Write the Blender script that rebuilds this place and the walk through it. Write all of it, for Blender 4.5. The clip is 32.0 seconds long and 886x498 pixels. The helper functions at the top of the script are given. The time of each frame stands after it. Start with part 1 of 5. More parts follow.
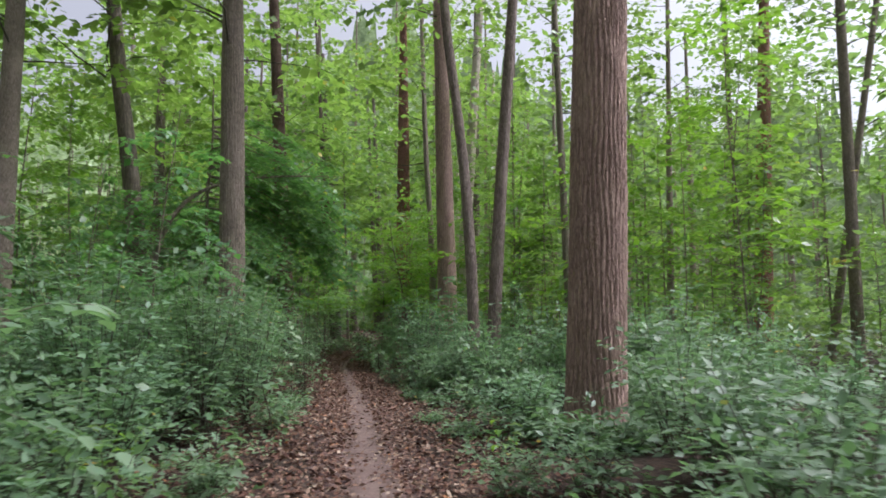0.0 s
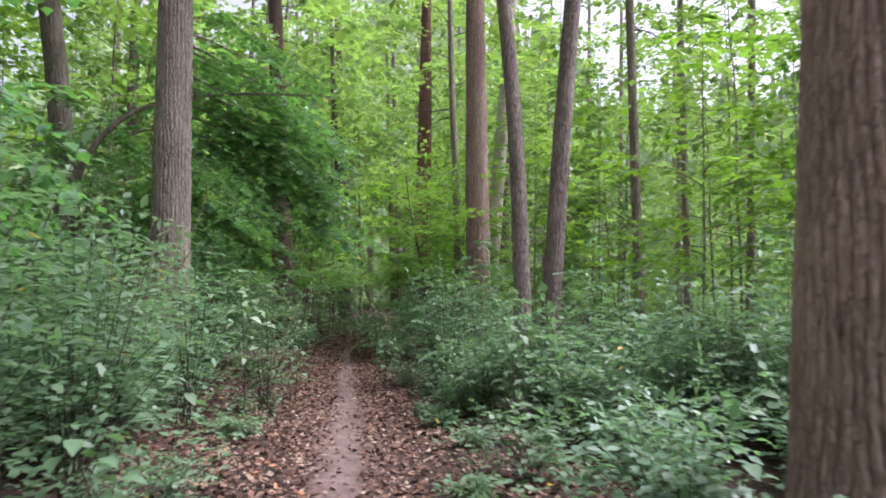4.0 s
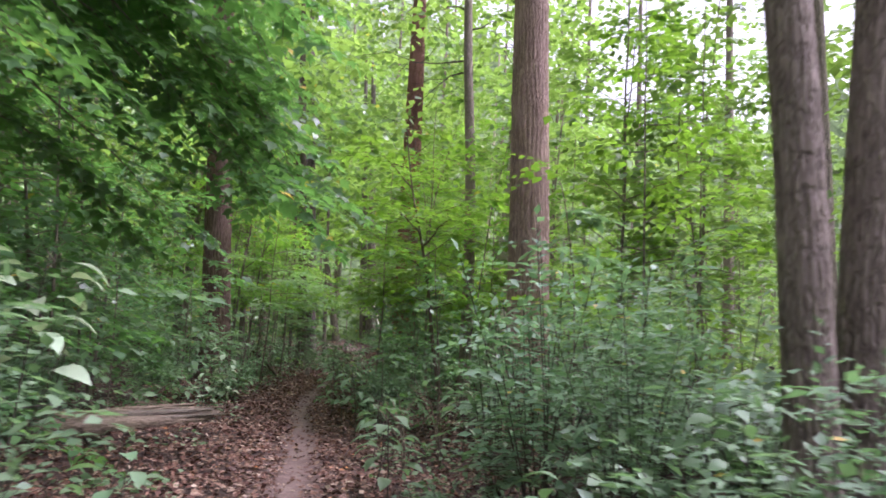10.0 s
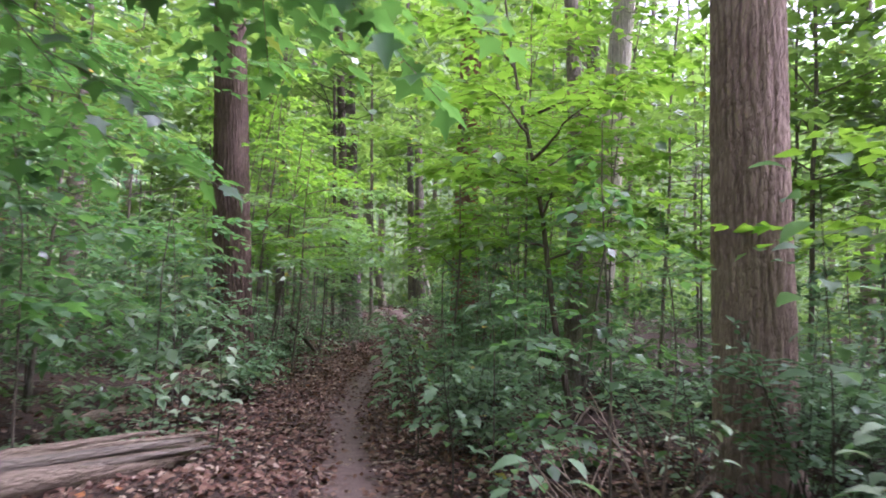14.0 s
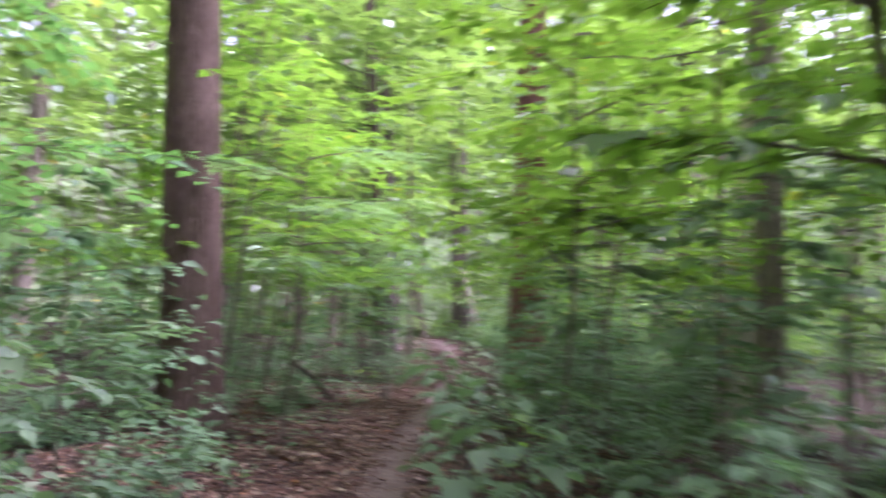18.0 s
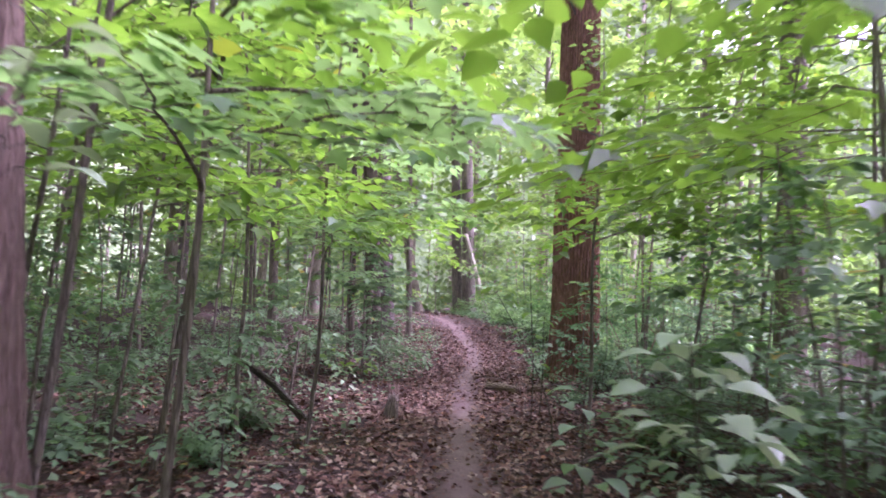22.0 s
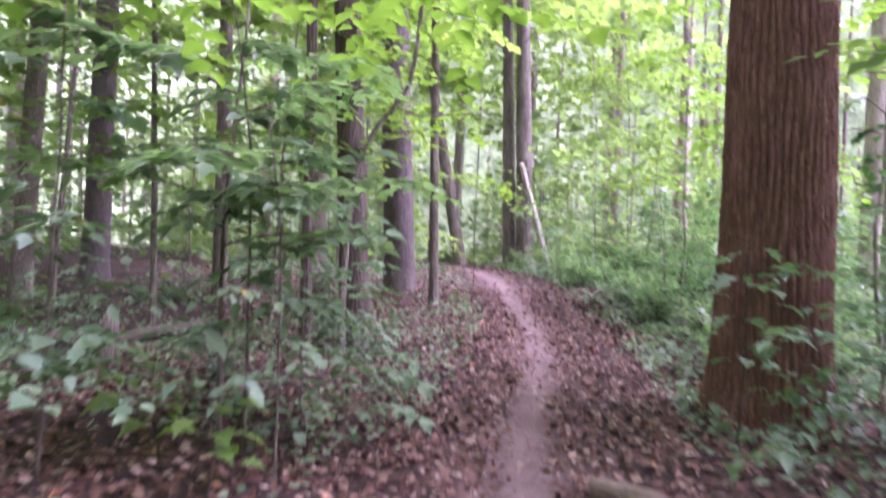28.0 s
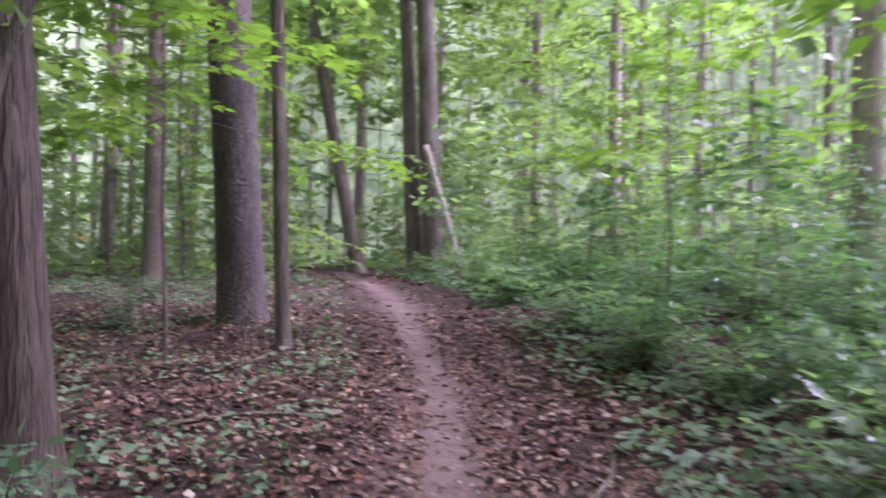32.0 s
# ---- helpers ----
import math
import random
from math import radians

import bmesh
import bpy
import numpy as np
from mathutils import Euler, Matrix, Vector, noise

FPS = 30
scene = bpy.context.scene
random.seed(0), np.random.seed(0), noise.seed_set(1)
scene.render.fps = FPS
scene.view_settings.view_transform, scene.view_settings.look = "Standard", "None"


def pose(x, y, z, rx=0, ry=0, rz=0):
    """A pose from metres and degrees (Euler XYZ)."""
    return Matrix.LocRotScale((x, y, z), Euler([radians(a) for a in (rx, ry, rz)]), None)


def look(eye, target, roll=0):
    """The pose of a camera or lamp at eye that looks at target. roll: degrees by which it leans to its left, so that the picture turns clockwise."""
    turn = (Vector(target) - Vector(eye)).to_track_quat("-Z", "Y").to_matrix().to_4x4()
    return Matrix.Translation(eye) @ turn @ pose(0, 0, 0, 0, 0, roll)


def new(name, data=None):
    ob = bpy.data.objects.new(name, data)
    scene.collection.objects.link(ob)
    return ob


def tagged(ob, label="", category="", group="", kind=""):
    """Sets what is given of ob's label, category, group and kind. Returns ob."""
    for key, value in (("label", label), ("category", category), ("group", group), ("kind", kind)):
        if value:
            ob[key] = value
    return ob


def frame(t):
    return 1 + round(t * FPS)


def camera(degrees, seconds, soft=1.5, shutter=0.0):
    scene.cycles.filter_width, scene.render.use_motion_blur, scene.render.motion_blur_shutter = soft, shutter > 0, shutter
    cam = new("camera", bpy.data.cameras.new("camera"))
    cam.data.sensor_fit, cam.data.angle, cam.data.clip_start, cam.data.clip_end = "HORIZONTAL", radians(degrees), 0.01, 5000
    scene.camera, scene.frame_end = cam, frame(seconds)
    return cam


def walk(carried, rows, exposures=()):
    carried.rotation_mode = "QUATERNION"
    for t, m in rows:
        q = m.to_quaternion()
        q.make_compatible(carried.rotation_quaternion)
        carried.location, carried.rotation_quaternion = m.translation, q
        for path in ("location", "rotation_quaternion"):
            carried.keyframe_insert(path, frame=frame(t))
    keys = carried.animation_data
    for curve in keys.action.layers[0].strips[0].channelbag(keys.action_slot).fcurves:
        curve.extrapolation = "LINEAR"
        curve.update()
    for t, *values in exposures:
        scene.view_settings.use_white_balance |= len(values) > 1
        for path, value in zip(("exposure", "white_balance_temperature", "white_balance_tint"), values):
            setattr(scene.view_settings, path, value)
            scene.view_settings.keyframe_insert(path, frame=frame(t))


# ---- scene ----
cam = camera(62.0, 32.0, soft=1.7, shutter=0.8)
PATH = [
    (0.0, (-0.000, 0.000, 1.500), (-0.000, 4.975, 1.997), 0.00),
    (0.2, (-0.008, 0.272, 1.490), (-0.008, 5.247, 1.982), 0.00),
    (0.5, (-0.020, 0.689, 1.480), (0.216, 5.664, 1.916), -0.17),
    (1.0, (-0.015, 1.430, 1.481), (-0.031, 6.414, 1.873), 0.62),
    (1.5, (-0.059, 2.097, 1.479), (-0.023, 7.082, 1.871), 0.56),
    (2.0, (-0.029, 2.797, 1.495), (-0.063, 7.781, 1.896), 0.74),
    (2.5, (-0.088, 3.461, 1.477), (-0.061, 8.440, 1.939), 0.47),
    (3.0, (-0.044, 4.155, 1.463), (-0.035, 9.139, 1.856), 0.19),
    (3.5, (-0.132, 4.871, 1.466), (-0.244, 9.857, 1.823), 0.73),
    (5.5, (-0.595, 7.651, 1.466), (-0.637, 12.634, 1.875), 2.62),
    (6.0, (-0.709, 8.297, 1.481), (-0.612, 13.277, 1.917), 2.56),
    (6.5, (-0.801, 8.976, 1.507), (-0.797, 13.952, 1.994), 2.94),
    (7.0, (-0.914, 9.643, 1.511), (-0.637, 14.602, 2.085), 2.12),
    (7.5, (-0.953, 10.312, 1.536), (-0.954, 15.282, 2.085), 2.33),
    (8.0, (-1.055, 10.935, 1.488), (-0.919, 15.896, 2.097), 2.28),
    (8.5, (-1.115, 11.624, 1.470), (-0.967, 16.591, 2.018), 2.18),
    (9.0, (-1.239, 12.312, 1.430), (-1.115, 17.277, 2.004), 2.58),
    (9.5, (-1.310, 12.968, 1.413), (-1.104, 17.930, 1.996), 2.30),
    (10.0, (-1.445, 13.666, 1.362), (-1.361, 18.629, 1.962), 2.97),
    (10.5, (-1.472, 14.344, 1.344), (-1.306, 19.313, 1.875), 2.18),
    (11.0, (-1.575, 15.013, 1.370), (-1.408, 19.983, 1.883), 2.89),
    (11.5, (-1.699, 15.669, 1.374), (-1.759, 20.650, 1.801), 3.42),
    (12.0, (-1.824, 16.368, 1.356), (-2.138, 21.345, 1.712), 4.24),
    (12.5, (-1.937, 16.959, 1.330), (-2.244, 21.939, 1.652), 3.64),
    (13.0, (-2.083, 17.637, 1.334), (-2.411, 22.614, 1.681), 3.83),
    (13.5, (-2.207, 18.283, 1.360), (-2.474, 23.265, 1.691), 2.95),
    (15.5, (-2.599, 20.845, 1.360), (-2.661, 25.827, 1.769), 1.00),
    (16.0, (-2.673, 21.600, 1.341), (-2.927, 26.575, 1.773), 1.28),
    (16.5, (-2.773, 22.357, 1.309), (-3.056, 27.325, 1.793), 2.11),
    (17.0, (-2.807, 23.085, 1.303), (-3.028, 28.059, 1.761), 1.65),
    (17.5, (-2.921, 23.813, 1.294), (-3.266, 28.773, 1.820), 2.17),
    (18.0, (-3.034, 24.500, 1.296), (-3.484, 29.451, 1.837), 2.06),
    (18.5, (-3.188, 25.252, 1.316), (-3.829, 30.184, 1.826), 2.84),
    (19.0, (-3.354, 25.898, 1.327), (-3.820, 30.853, 1.806), 2.78),
    (19.5, (-3.574, 26.650, 1.332), (-4.216, 31.596, 1.685), 3.64),
    (20.0, (-3.726, 27.324, 1.319), (-4.291, 32.281, 1.648), 2.37),
    (20.5, (-3.787, 28.024, 1.336), (-4.473, 32.966, 1.671), 2.68),
    (21.0, (-3.913, 28.699, 1.323), (-4.427, 33.659, 1.697), 2.72),
    (21.5, (-4.053, 29.441, 1.303), (-4.584, 34.398, 1.685), 2.94),
    (22.0, (-4.232, 30.114, 1.302), (-4.580, 35.089, 1.663), 2.37),
    (22.5, (-4.346, 30.881, 1.310), (-4.894, 35.838, 1.657), 2.55),
    (23.0, (-4.485, 31.584, 1.273), (-4.861, 36.554, 1.668), 2.19),
    (23.5, (-4.521, 32.377, 1.285), (-4.642, 37.366, 1.598), 1.46),
    (24.0, (-4.581, 33.107, 1.265), (-4.468, 38.091, 1.642), 1.23),
    (24.5, (-4.536, 33.849, 1.260), (-4.240, 38.828, 1.614), 0.36),
    (26.5, (-4.479, 36.695, 1.260), (-4.131, 41.679, 1.470), 2.20),
    (27.0, (-4.567, 37.427, 1.253), (-4.812, 42.418, 1.418), 3.00),
    (27.5, (-4.612, 38.117, 1.253), (-4.981, 43.103, 1.331), 2.30),
    (28.0, (-4.626, 38.789, 1.245), (-5.315, 43.742, 1.271), 2.70),
    (28.5, (-4.613, 39.537, 1.268), (-4.866, 44.531, 1.268), 2.20),
    (29.0, (-4.619, 40.217, 1.284), (-4.884, 45.209, 1.336), 2.30),
    (29.5, (-4.583, 40.955, 1.276), (-4.531, 45.955, 1.250), 1.30),
    (30.0, (-4.571, 41.687, 1.284), (-4.622, 46.687, 1.240), 1.70),
    (30.5, (-4.583, 42.390, 1.307), (-4.513, 47.390, 1.272), 1.00),
    (31.0, (-4.558, 43.091, 1.353), (-4.452, 48.089, 1.301), 1.60),
    (31.5, (-4.629, 43.729, 1.361), (-4.386, 48.723, 1.395), 1.30),
    (32.0, (-4.630, 44.377, 1.368), (-4.736, 49.376, 1.429), 1.10),
]
# short jolts of the carrying arm: seconds, and degrees of turn and tilt to either side
JOLTS = ((2.0, 0.10, 0.04), (6.0, 0.07, 0.05), (8.0, 0.20, 0.10), (9.0, 0.08, 0.06), (11.0, 0.12, 0.04), (12.0, 0.12, 0.05), (16.0, 0.12, 0.05), (17.0, 0.42, 0.04), (18.0, 0.60, 0.04), (20.0, 0.38, 0.08), (23.0, 0.45, 0.28), (24.0, 0.42, 0.30), (27.0, 0.24, 0.18), (28.0, 0.10, 0.25), (29.0, 0.10, 0.12), (30.0, 0.12, 0.12), (31.0, 0.12, 0.12))
ROWS = [(t, look(eye, target, roll)) for t, eye, target, roll in PATH]
for t, turn, tilt in JOLTS:
    now, later = (next(m for s, m in ROWS if s == u) for u in (t, t + 0.5))
    step = (later.translation - now.translation) / 15
    ROWS += [(t + way / FPS, Matrix.Translation(step * way) @ now @ pose(0, 0, 0, tilt * way, turn * way, 0)) for way in (-1, 1)]
ROWS.sort(key=lambda row: row[0])
walk(cam, ROWS,
     exposures=[(0.0, 0.81, 5850, 17), (1.0, 1.12, 5850, 28), (2.0, 1.12, 5770, 28), (3.0, 1.49, 5750, 29), (4.0, 1.38, 5718, 24), (6.0, 1.22, 5745, 18), (7.0, 1.1, 5833, 19), (8.0, 1.38, 5790, 25), (9.0, 1.5, 5740, 30), (10.0, 1.6, 5692, 34), (12.0, 1.94, 5558, 40), (13.0, 1.82, 5420, 41), (16.0, 2.18, 5480, 35), (17.0, 2.26, 5460, 44), (18.0, 2.36, 5440, 48), (20.0, 2.62, 5400, 62), (21.0, 2.48, 5405, 63), (22.0, 2.56, 5380, 66), (23.0, 2.52, 5345, 65), (24.0, 2.53, 5310, 62), (27.0, 2.72, 5210, 74), (28.0, 2.8, 5373, 68), (29.0, 2.81, 5340, 69), (30.0, 2.83, 5330, 69), (31.0, 2.74, 5320, 65), (32.0, 2.06, 5360, 56)])

# ---- sky and sun: a bright, hazy summer day above the canopy ----
SUN_ELEVATION, SUN_TURN = radians(56), radians(86)
world = bpy.data.worlds.new("world")
scene.world = world
world.use_nodes = True
sky = world.node_tree.nodes.new("ShaderNodeTexSky")
sky.sky_type, sky.sun_disc = "NISHITA", False
sky.sun_elevation, sky.sun_rotation = SUN_ELEVATION, SUN_TURN
sky.air_density, sky.dust_density, sky.ozone_density = 0.6, 9.0, 0.3
backdrop = world.node_tree.nodes["Background"]
backdrop.inputs["Strength"].default_value = 0.15
haze = world.node_tree.nodes.new("ShaderNodeHueSaturation")
haze.inputs["Saturation"].default_value, haze.inputs["Value"].default_value = 0.15, 1.15
world.node_tree.links.new(sky.outputs[0], haze.inputs["Color"])
world.node_tree.links.new(haze.outputs[0], backdrop.inputs["Color"])
lamp = bpy.data.lights.new("sun", "SUN")
lamp.energy, lamp.angle, lamp.color = 1.25, radians(40), (1.0, 0.95, 0.86)
sun = new("sun", lamp)
toward = Vector((math.sin(SUN_TURN) * math.cos(SUN_ELEVATION), math.cos(SUN_TURN) * math.cos(SUN_ELEVATION), math.sin(SUN_ELEVATION)))
sun.matrix_world = look(toward * 60, (0, 0, 0))


# ---- materials ----
class Nodes:
    """Short hand for a material's node tree."""

    def __init__(self, name):
        self.mat = bpy.data.materials.new(name)
        self.mat.use_nodes = True
        self.tree = self.mat.node_tree
        self.shader = self.tree.nodes["Principled BSDF"]
        self.out = self.tree.nodes["Material Output"]

    def add(self, kind, **inputs):
        node = self.tree.nodes.new(kind)
        for key, value in inputs.items():
            socket = node.inputs[key.replace("_", " ")]
            if isinstance(value, bpy.types.NodeSocket):
                self.tree.links.new(value, socket)
            else:
                socket.default_value = value
        return node

    def link(self, a, b):
        self.tree.links.new(a, b)

    def place(self, scale, kind="Object"):
        coords = self.add("ShaderNodeTexCoord")
        return self.add("ShaderNodeMapping", Vector=coords.outputs[kind], Scale=scale).outputs[0]

    def noise(self, where, scale, detail=5.0, rough=0.6):
        return self.add("ShaderNodeTexNoise", Vector=where, Scale=scale, Detail=detail, Roughness=rough).outputs[0]

    def ramp(self, fac, stops):
        node = self.add("ShaderNodeValToRGB", Fac=fac)
        ramp = node.color_ramp
        while len(ramp.elements) < len(stops):
            ramp.elements.new(0.5)
        for element, (at, rgb) in zip(ramp.elements, stops):
            element.position, element.color = at, (*rgb, 1)
        return node.outputs[0]

    def mix(self, fac, a, b, blend="MIX"):
        node = self.tree.nodes.new("ShaderNodeMix")
        node.data_type, node.blend_type = "RGBA", blend
        for socket, value in ((node.inputs[0], fac), (node.inputs[6], a), (node.inputs[7], b)):
            if isinstance(value, bpy.types.NodeSocket):
                self.link(value, socket)
            else:
                socket.default_value = value if isinstance(value, float) else (*value, 1)
        return node.outputs[2]

    def bump(self, height, strength, distance):
        self.link(self.add("ShaderNodeBump", Height=height, Strength=strength, Distance=distance).outputs[0], self.shader.inputs["Normal"])

    def finish(self, color, rough, specular=0.5):
        for name, value in (("Base Color", color), ("Roughness", rough), ("Specular IOR Level", specular)):
            if isinstance(value, bpy.types.NodeSocket):
                self.link(value, self.shader.inputs[name])
            else:
                self.shader.inputs[name].default_value = (*value, 1) if isinstance(value, tuple) else value
        return self.mat


def bark(name, dark, light, moss=0.12, scale=1.0, flaking=0.42, plate=9.0, stretch=2.2):
    n = Nodes(name)
    where = n.place((16 * scale, 16 * scale, stretch * scale))
    lines = n.noise(where, 1.5, 2.5, 0.5)
    cracks = n.ramp(lines, [(0.40, (0, 0, 0)), (0.48, (1, 1, 1)), (0.52, (1, 1, 1)), (0.60, (0, 0, 0))])
    flakes = n.add("ShaderNodeTexVoronoi", Vector=n.place((38 * scale, 38 * scale, plate * scale)), Scale=1.0)
    flake = n.add("ShaderNodeSeparateColor", Color=flakes.outputs["Color"]).outputs[0]
    grain = n.noise(where, 4.0, 8, 0.72)
    patches = n.noise(n.place((1.2, 1.2, 0.7)), 1.6, 4)
    color = n.mix(n.ramp(grain, [(0.25, (0, 0, 0)), (0.68, (1, 1, 1))]), dark, light)
    pale = tuple(min(1, c * 1.3 + 0.02) for c in light)
    color = n.mix(n.mix(flake, (0.0, 0.0, 0.0), (flaking, flaking, flaking)), color, pale)
    color = n.mix(n.mix(0.4, (0.0, 0.0, 0.0), cracks), color, tuple(c * 0.55 for c in dark))
    # The furrow attribute darkens the creases: shade painted over the carved relief.
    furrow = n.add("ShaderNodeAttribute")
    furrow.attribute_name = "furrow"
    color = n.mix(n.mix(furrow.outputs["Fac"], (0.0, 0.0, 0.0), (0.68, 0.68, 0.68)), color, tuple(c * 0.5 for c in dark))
    color = n.mix(n.ramp(patches, [(0.5, (0, 0, 0)), (0.75, (0.5, 0.5, 0.5))]), color, pale)
    green = n.ramp(n.noise(n.place((2.5, 2.5, 1)), 1.3, 6), [(0.6, (0, 0, 0)), (0.8, (moss, moss, moss))])
    color = n.mix(green, color, (0.07, 0.10, 0.03))
    height = n.add("ShaderNodeMath", Value=cracks)
    height.operation, height.inputs[1].default_value = "MULTIPLY_ADD", -0.8
    n.link(n.mix(flaking, grain, flake), height.inputs[2])
    n.bump(height.outputs[0], 0.8, 0.025)
    return n.finish(color, 0.88, 0.25)


def leaf(name, low, high, glow, thick=0.45,  rough=0.42, gloss=0.75, odd=0.994):
    """A leaf's two faces: reflecting above, letting light through from behind."""
    n = Nodes(name)
    each = n.add("ShaderNodeNewGeometry").outputs["Random Per Island"]
    whole = n.add("ShaderNodeObjectInfo").outputs["Random"]
    color = n.mix(each, low, high)
    hue = n.add("ShaderNodeMapRange", Value=whole)
    hue.inputs["To Min"].default_value, hue.inputs["To Max"].default_value = 0.48, 0.515
    value = n.add("ShaderNodeMapRange", Value=whole)
    value.inputs["To Min"].default_value, value.inputs["To Max"].default_value = 0.8, 1.2
    color = n.add("ShaderNodeHueSaturation", Hue=hue.outputs[0], Saturation=1.0, Value=value.outputs[0], Color=color).outputs[0]
    turned = n.add("ShaderNodeMath", Value=each)
    turned.operation, turned.inputs[1].default_value = "GREATER_THAN", odd
    color = n.mix(turned.outputs[0], color, (0.42, 0.26, 0.03))
    n.finish(color, rough, gloss)
    through_leaf = n.add("ShaderNodeBsdfTranslucent", Color=n.mix(0.68, color, glow))
    both = n.add("ShaderNodeMixShader", Fac=thick)
    n.link(n.shader.outputs[0], both.inputs[1])
    n.link(through_leaf.outputs[0], both.inputs[2])
    n.link(both.outputs[0], n.out.inputs["Surface"])
    return n.mat


def litter_ground(name):
    n = Nodes(name)
    where = n.place((1, 1, 1))
    cells = n.add("ShaderNodeTexVoronoi", Vector=n.add("ShaderNodeMixRGB", Fac=0.12, Color1=where, Color2=n.add("ShaderNodeTexNoise", Vector=where, Scale=9.0).outputs[1]).outputs[0], Scale=17.0)
    tone = n.add("ShaderNodeSeparateColor", Color=cells.outputs["Color"]).outputs[0]
    color = n.ramp(tone, [(0.0, (0.020, 0.010, 0.007)), (0.35, (0.036, 0.019, 0.0135)), (0.65, (0.056, 0.031, 0.021)), (0.9, (0.085, 0.050, 0.036)), (1.0, (0.14, 0.097, 0.072))])
    color = n.mix(n.ramp(n.noise(where, 0.9, 6), [(0.35, (0.75, 0.75, 0.75)), (0.65, (0, 0, 0))]), color, (0.036, 0.024, 0.018), "MIX")
    color = n.mix(n.ramp(n.noise(where, 45, 4), [(0.35, (0.35, 0.35, 0.35)), (0.6, (0, 0, 0))]), color, (0.022, 0.015, 0.012))
    height = n.add("ShaderNodeMath", Value=cells.outputs["Distance"])
    height.operation, height.inputs[1].default_value = "MULTIPLY_ADD", 1.0
    n.link(n.noise(where, 30, 6), height.inputs[2])
    n.bump(height.outputs[0], 0.8, 0.03)
    return n.finish(color, 0.85, 0.2)


def trodden_dirt(name):
    n = Nodes(name)
    where = n.place((1, 1, 1))
    fine, broad = n.noise(where, 38, 8, 0.7), n.noise(where, 2.3, 5)
    color = n.ramp(fine, [(0.28, (0.086, 0.055, 0.046)), (0.5, (0.157, 0.109, 0.094)), (0.75, (0.248, 0.186, 0.165))])
    color = n.mix(n.ramp(broad, [(0.4, (0.5, 0.5, 0.5)), (0.62, (0, 0, 0))]), color, (0.085, 0.055, 0.046))
    edge = n.add("ShaderNodeAttribute")
    edge.attribute_name = "edge"
    ragged = n.add("ShaderNodeMath", Value=edge.outputs["Fac"])
    ragged.operation = "ADD"
    shift = n.add("ShaderNodeMapRange", Value=n.noise(where, 7, 8, 0.75))
    shift.inputs["To Min"].default_value, shift.inputs["To Max"].default_value = -0.8, 0.75
    n.link(shift.outputs[0], ragged.inputs[1])
    cells = n.add("ShaderNodeTexVoronoi", Vector=where, Scale=17.0)
    tone = n.add("ShaderNodeSeparateColor", Color=cells.outputs["Color"]).outputs[0]
    brown = n.ramp(tone, [(0.0, (0.022, 0.012, 0.010)), (0.4, (0.040, 0.022, 0.018)), (0.75, (0.070, 0.041, 0.034)), (1.0, (0.15, 0.105, 0.09))])
    color = n.mix(n.ramp(ragged.outputs[0], [(0.02, (0, 0, 0)), (0.66, (1, 1, 1))]), color, brown)
    n.bump(n.noise(where, 26, 7, 0.7), 0.6, 0.02)
    return n.finish(color, 0.9, 0.2)


def mottled(name, stops, scale=20.0, rough=0.8, islands=False):
    n = Nodes(name)
    where = n.place((1, 1, 1))
    if islands:
        fac = n.add("ShaderNodeNewGeometry").outputs["Random Per Island"]
    else:
        fac = n.noise(where, scale, 7, 0.65)
    n.bump(n.noise(where, scale * 2.5, 5), 0.4, 0.01)
    return n.finish(n.ramp(fac, stops), rough, 0.25)


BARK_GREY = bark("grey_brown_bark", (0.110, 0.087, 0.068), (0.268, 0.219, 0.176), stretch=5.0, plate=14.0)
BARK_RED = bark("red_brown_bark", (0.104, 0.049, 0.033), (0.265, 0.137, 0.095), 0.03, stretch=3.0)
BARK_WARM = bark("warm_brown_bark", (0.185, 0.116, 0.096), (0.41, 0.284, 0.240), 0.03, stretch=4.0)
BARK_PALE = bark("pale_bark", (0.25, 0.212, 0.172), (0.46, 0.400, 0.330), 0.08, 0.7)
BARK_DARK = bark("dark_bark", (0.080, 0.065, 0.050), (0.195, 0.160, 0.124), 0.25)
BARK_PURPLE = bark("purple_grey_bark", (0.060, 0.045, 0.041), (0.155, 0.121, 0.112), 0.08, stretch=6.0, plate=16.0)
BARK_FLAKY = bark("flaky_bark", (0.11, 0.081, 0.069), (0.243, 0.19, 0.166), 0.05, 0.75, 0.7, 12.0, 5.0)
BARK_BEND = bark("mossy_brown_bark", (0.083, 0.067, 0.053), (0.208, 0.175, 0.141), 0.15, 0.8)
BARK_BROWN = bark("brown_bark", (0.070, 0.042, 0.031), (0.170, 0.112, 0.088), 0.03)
BARK_SMOOTH = bark("smooth_brown_bark", (0.062, 0.046, 0.035), (0.128, 0.098, 0.075), 0.08, 0.6, 0.2)
TWIG = bark("twig_bark", (0.045, 0.038, 0.028), (0.10, 0.085, 0.062), 0.3, 2.0)
DEAD_WOOD = bark("dead_wood", (0.10, 0.072, 0.050), (0.26, 0.20, 0.146), 0.1, 1.4)
BLEACHED = bark("bleached_wood", (0.24, 0.205, 0.165), (0.43, 0.38, 0.315), 0.0, 1.2)
LEAF_BRIGHT = leaf("bright_maple_leaf", (0.052, 0.115, 0.026), (0.115, 0.19, 0.042), (0.27, 0.52, 0.02), 0.50, 0.4)
# Weaker transmission than the bright leaf puts canopy shade into the boughs.
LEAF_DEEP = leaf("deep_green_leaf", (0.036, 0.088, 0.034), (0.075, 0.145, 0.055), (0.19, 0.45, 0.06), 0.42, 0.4)
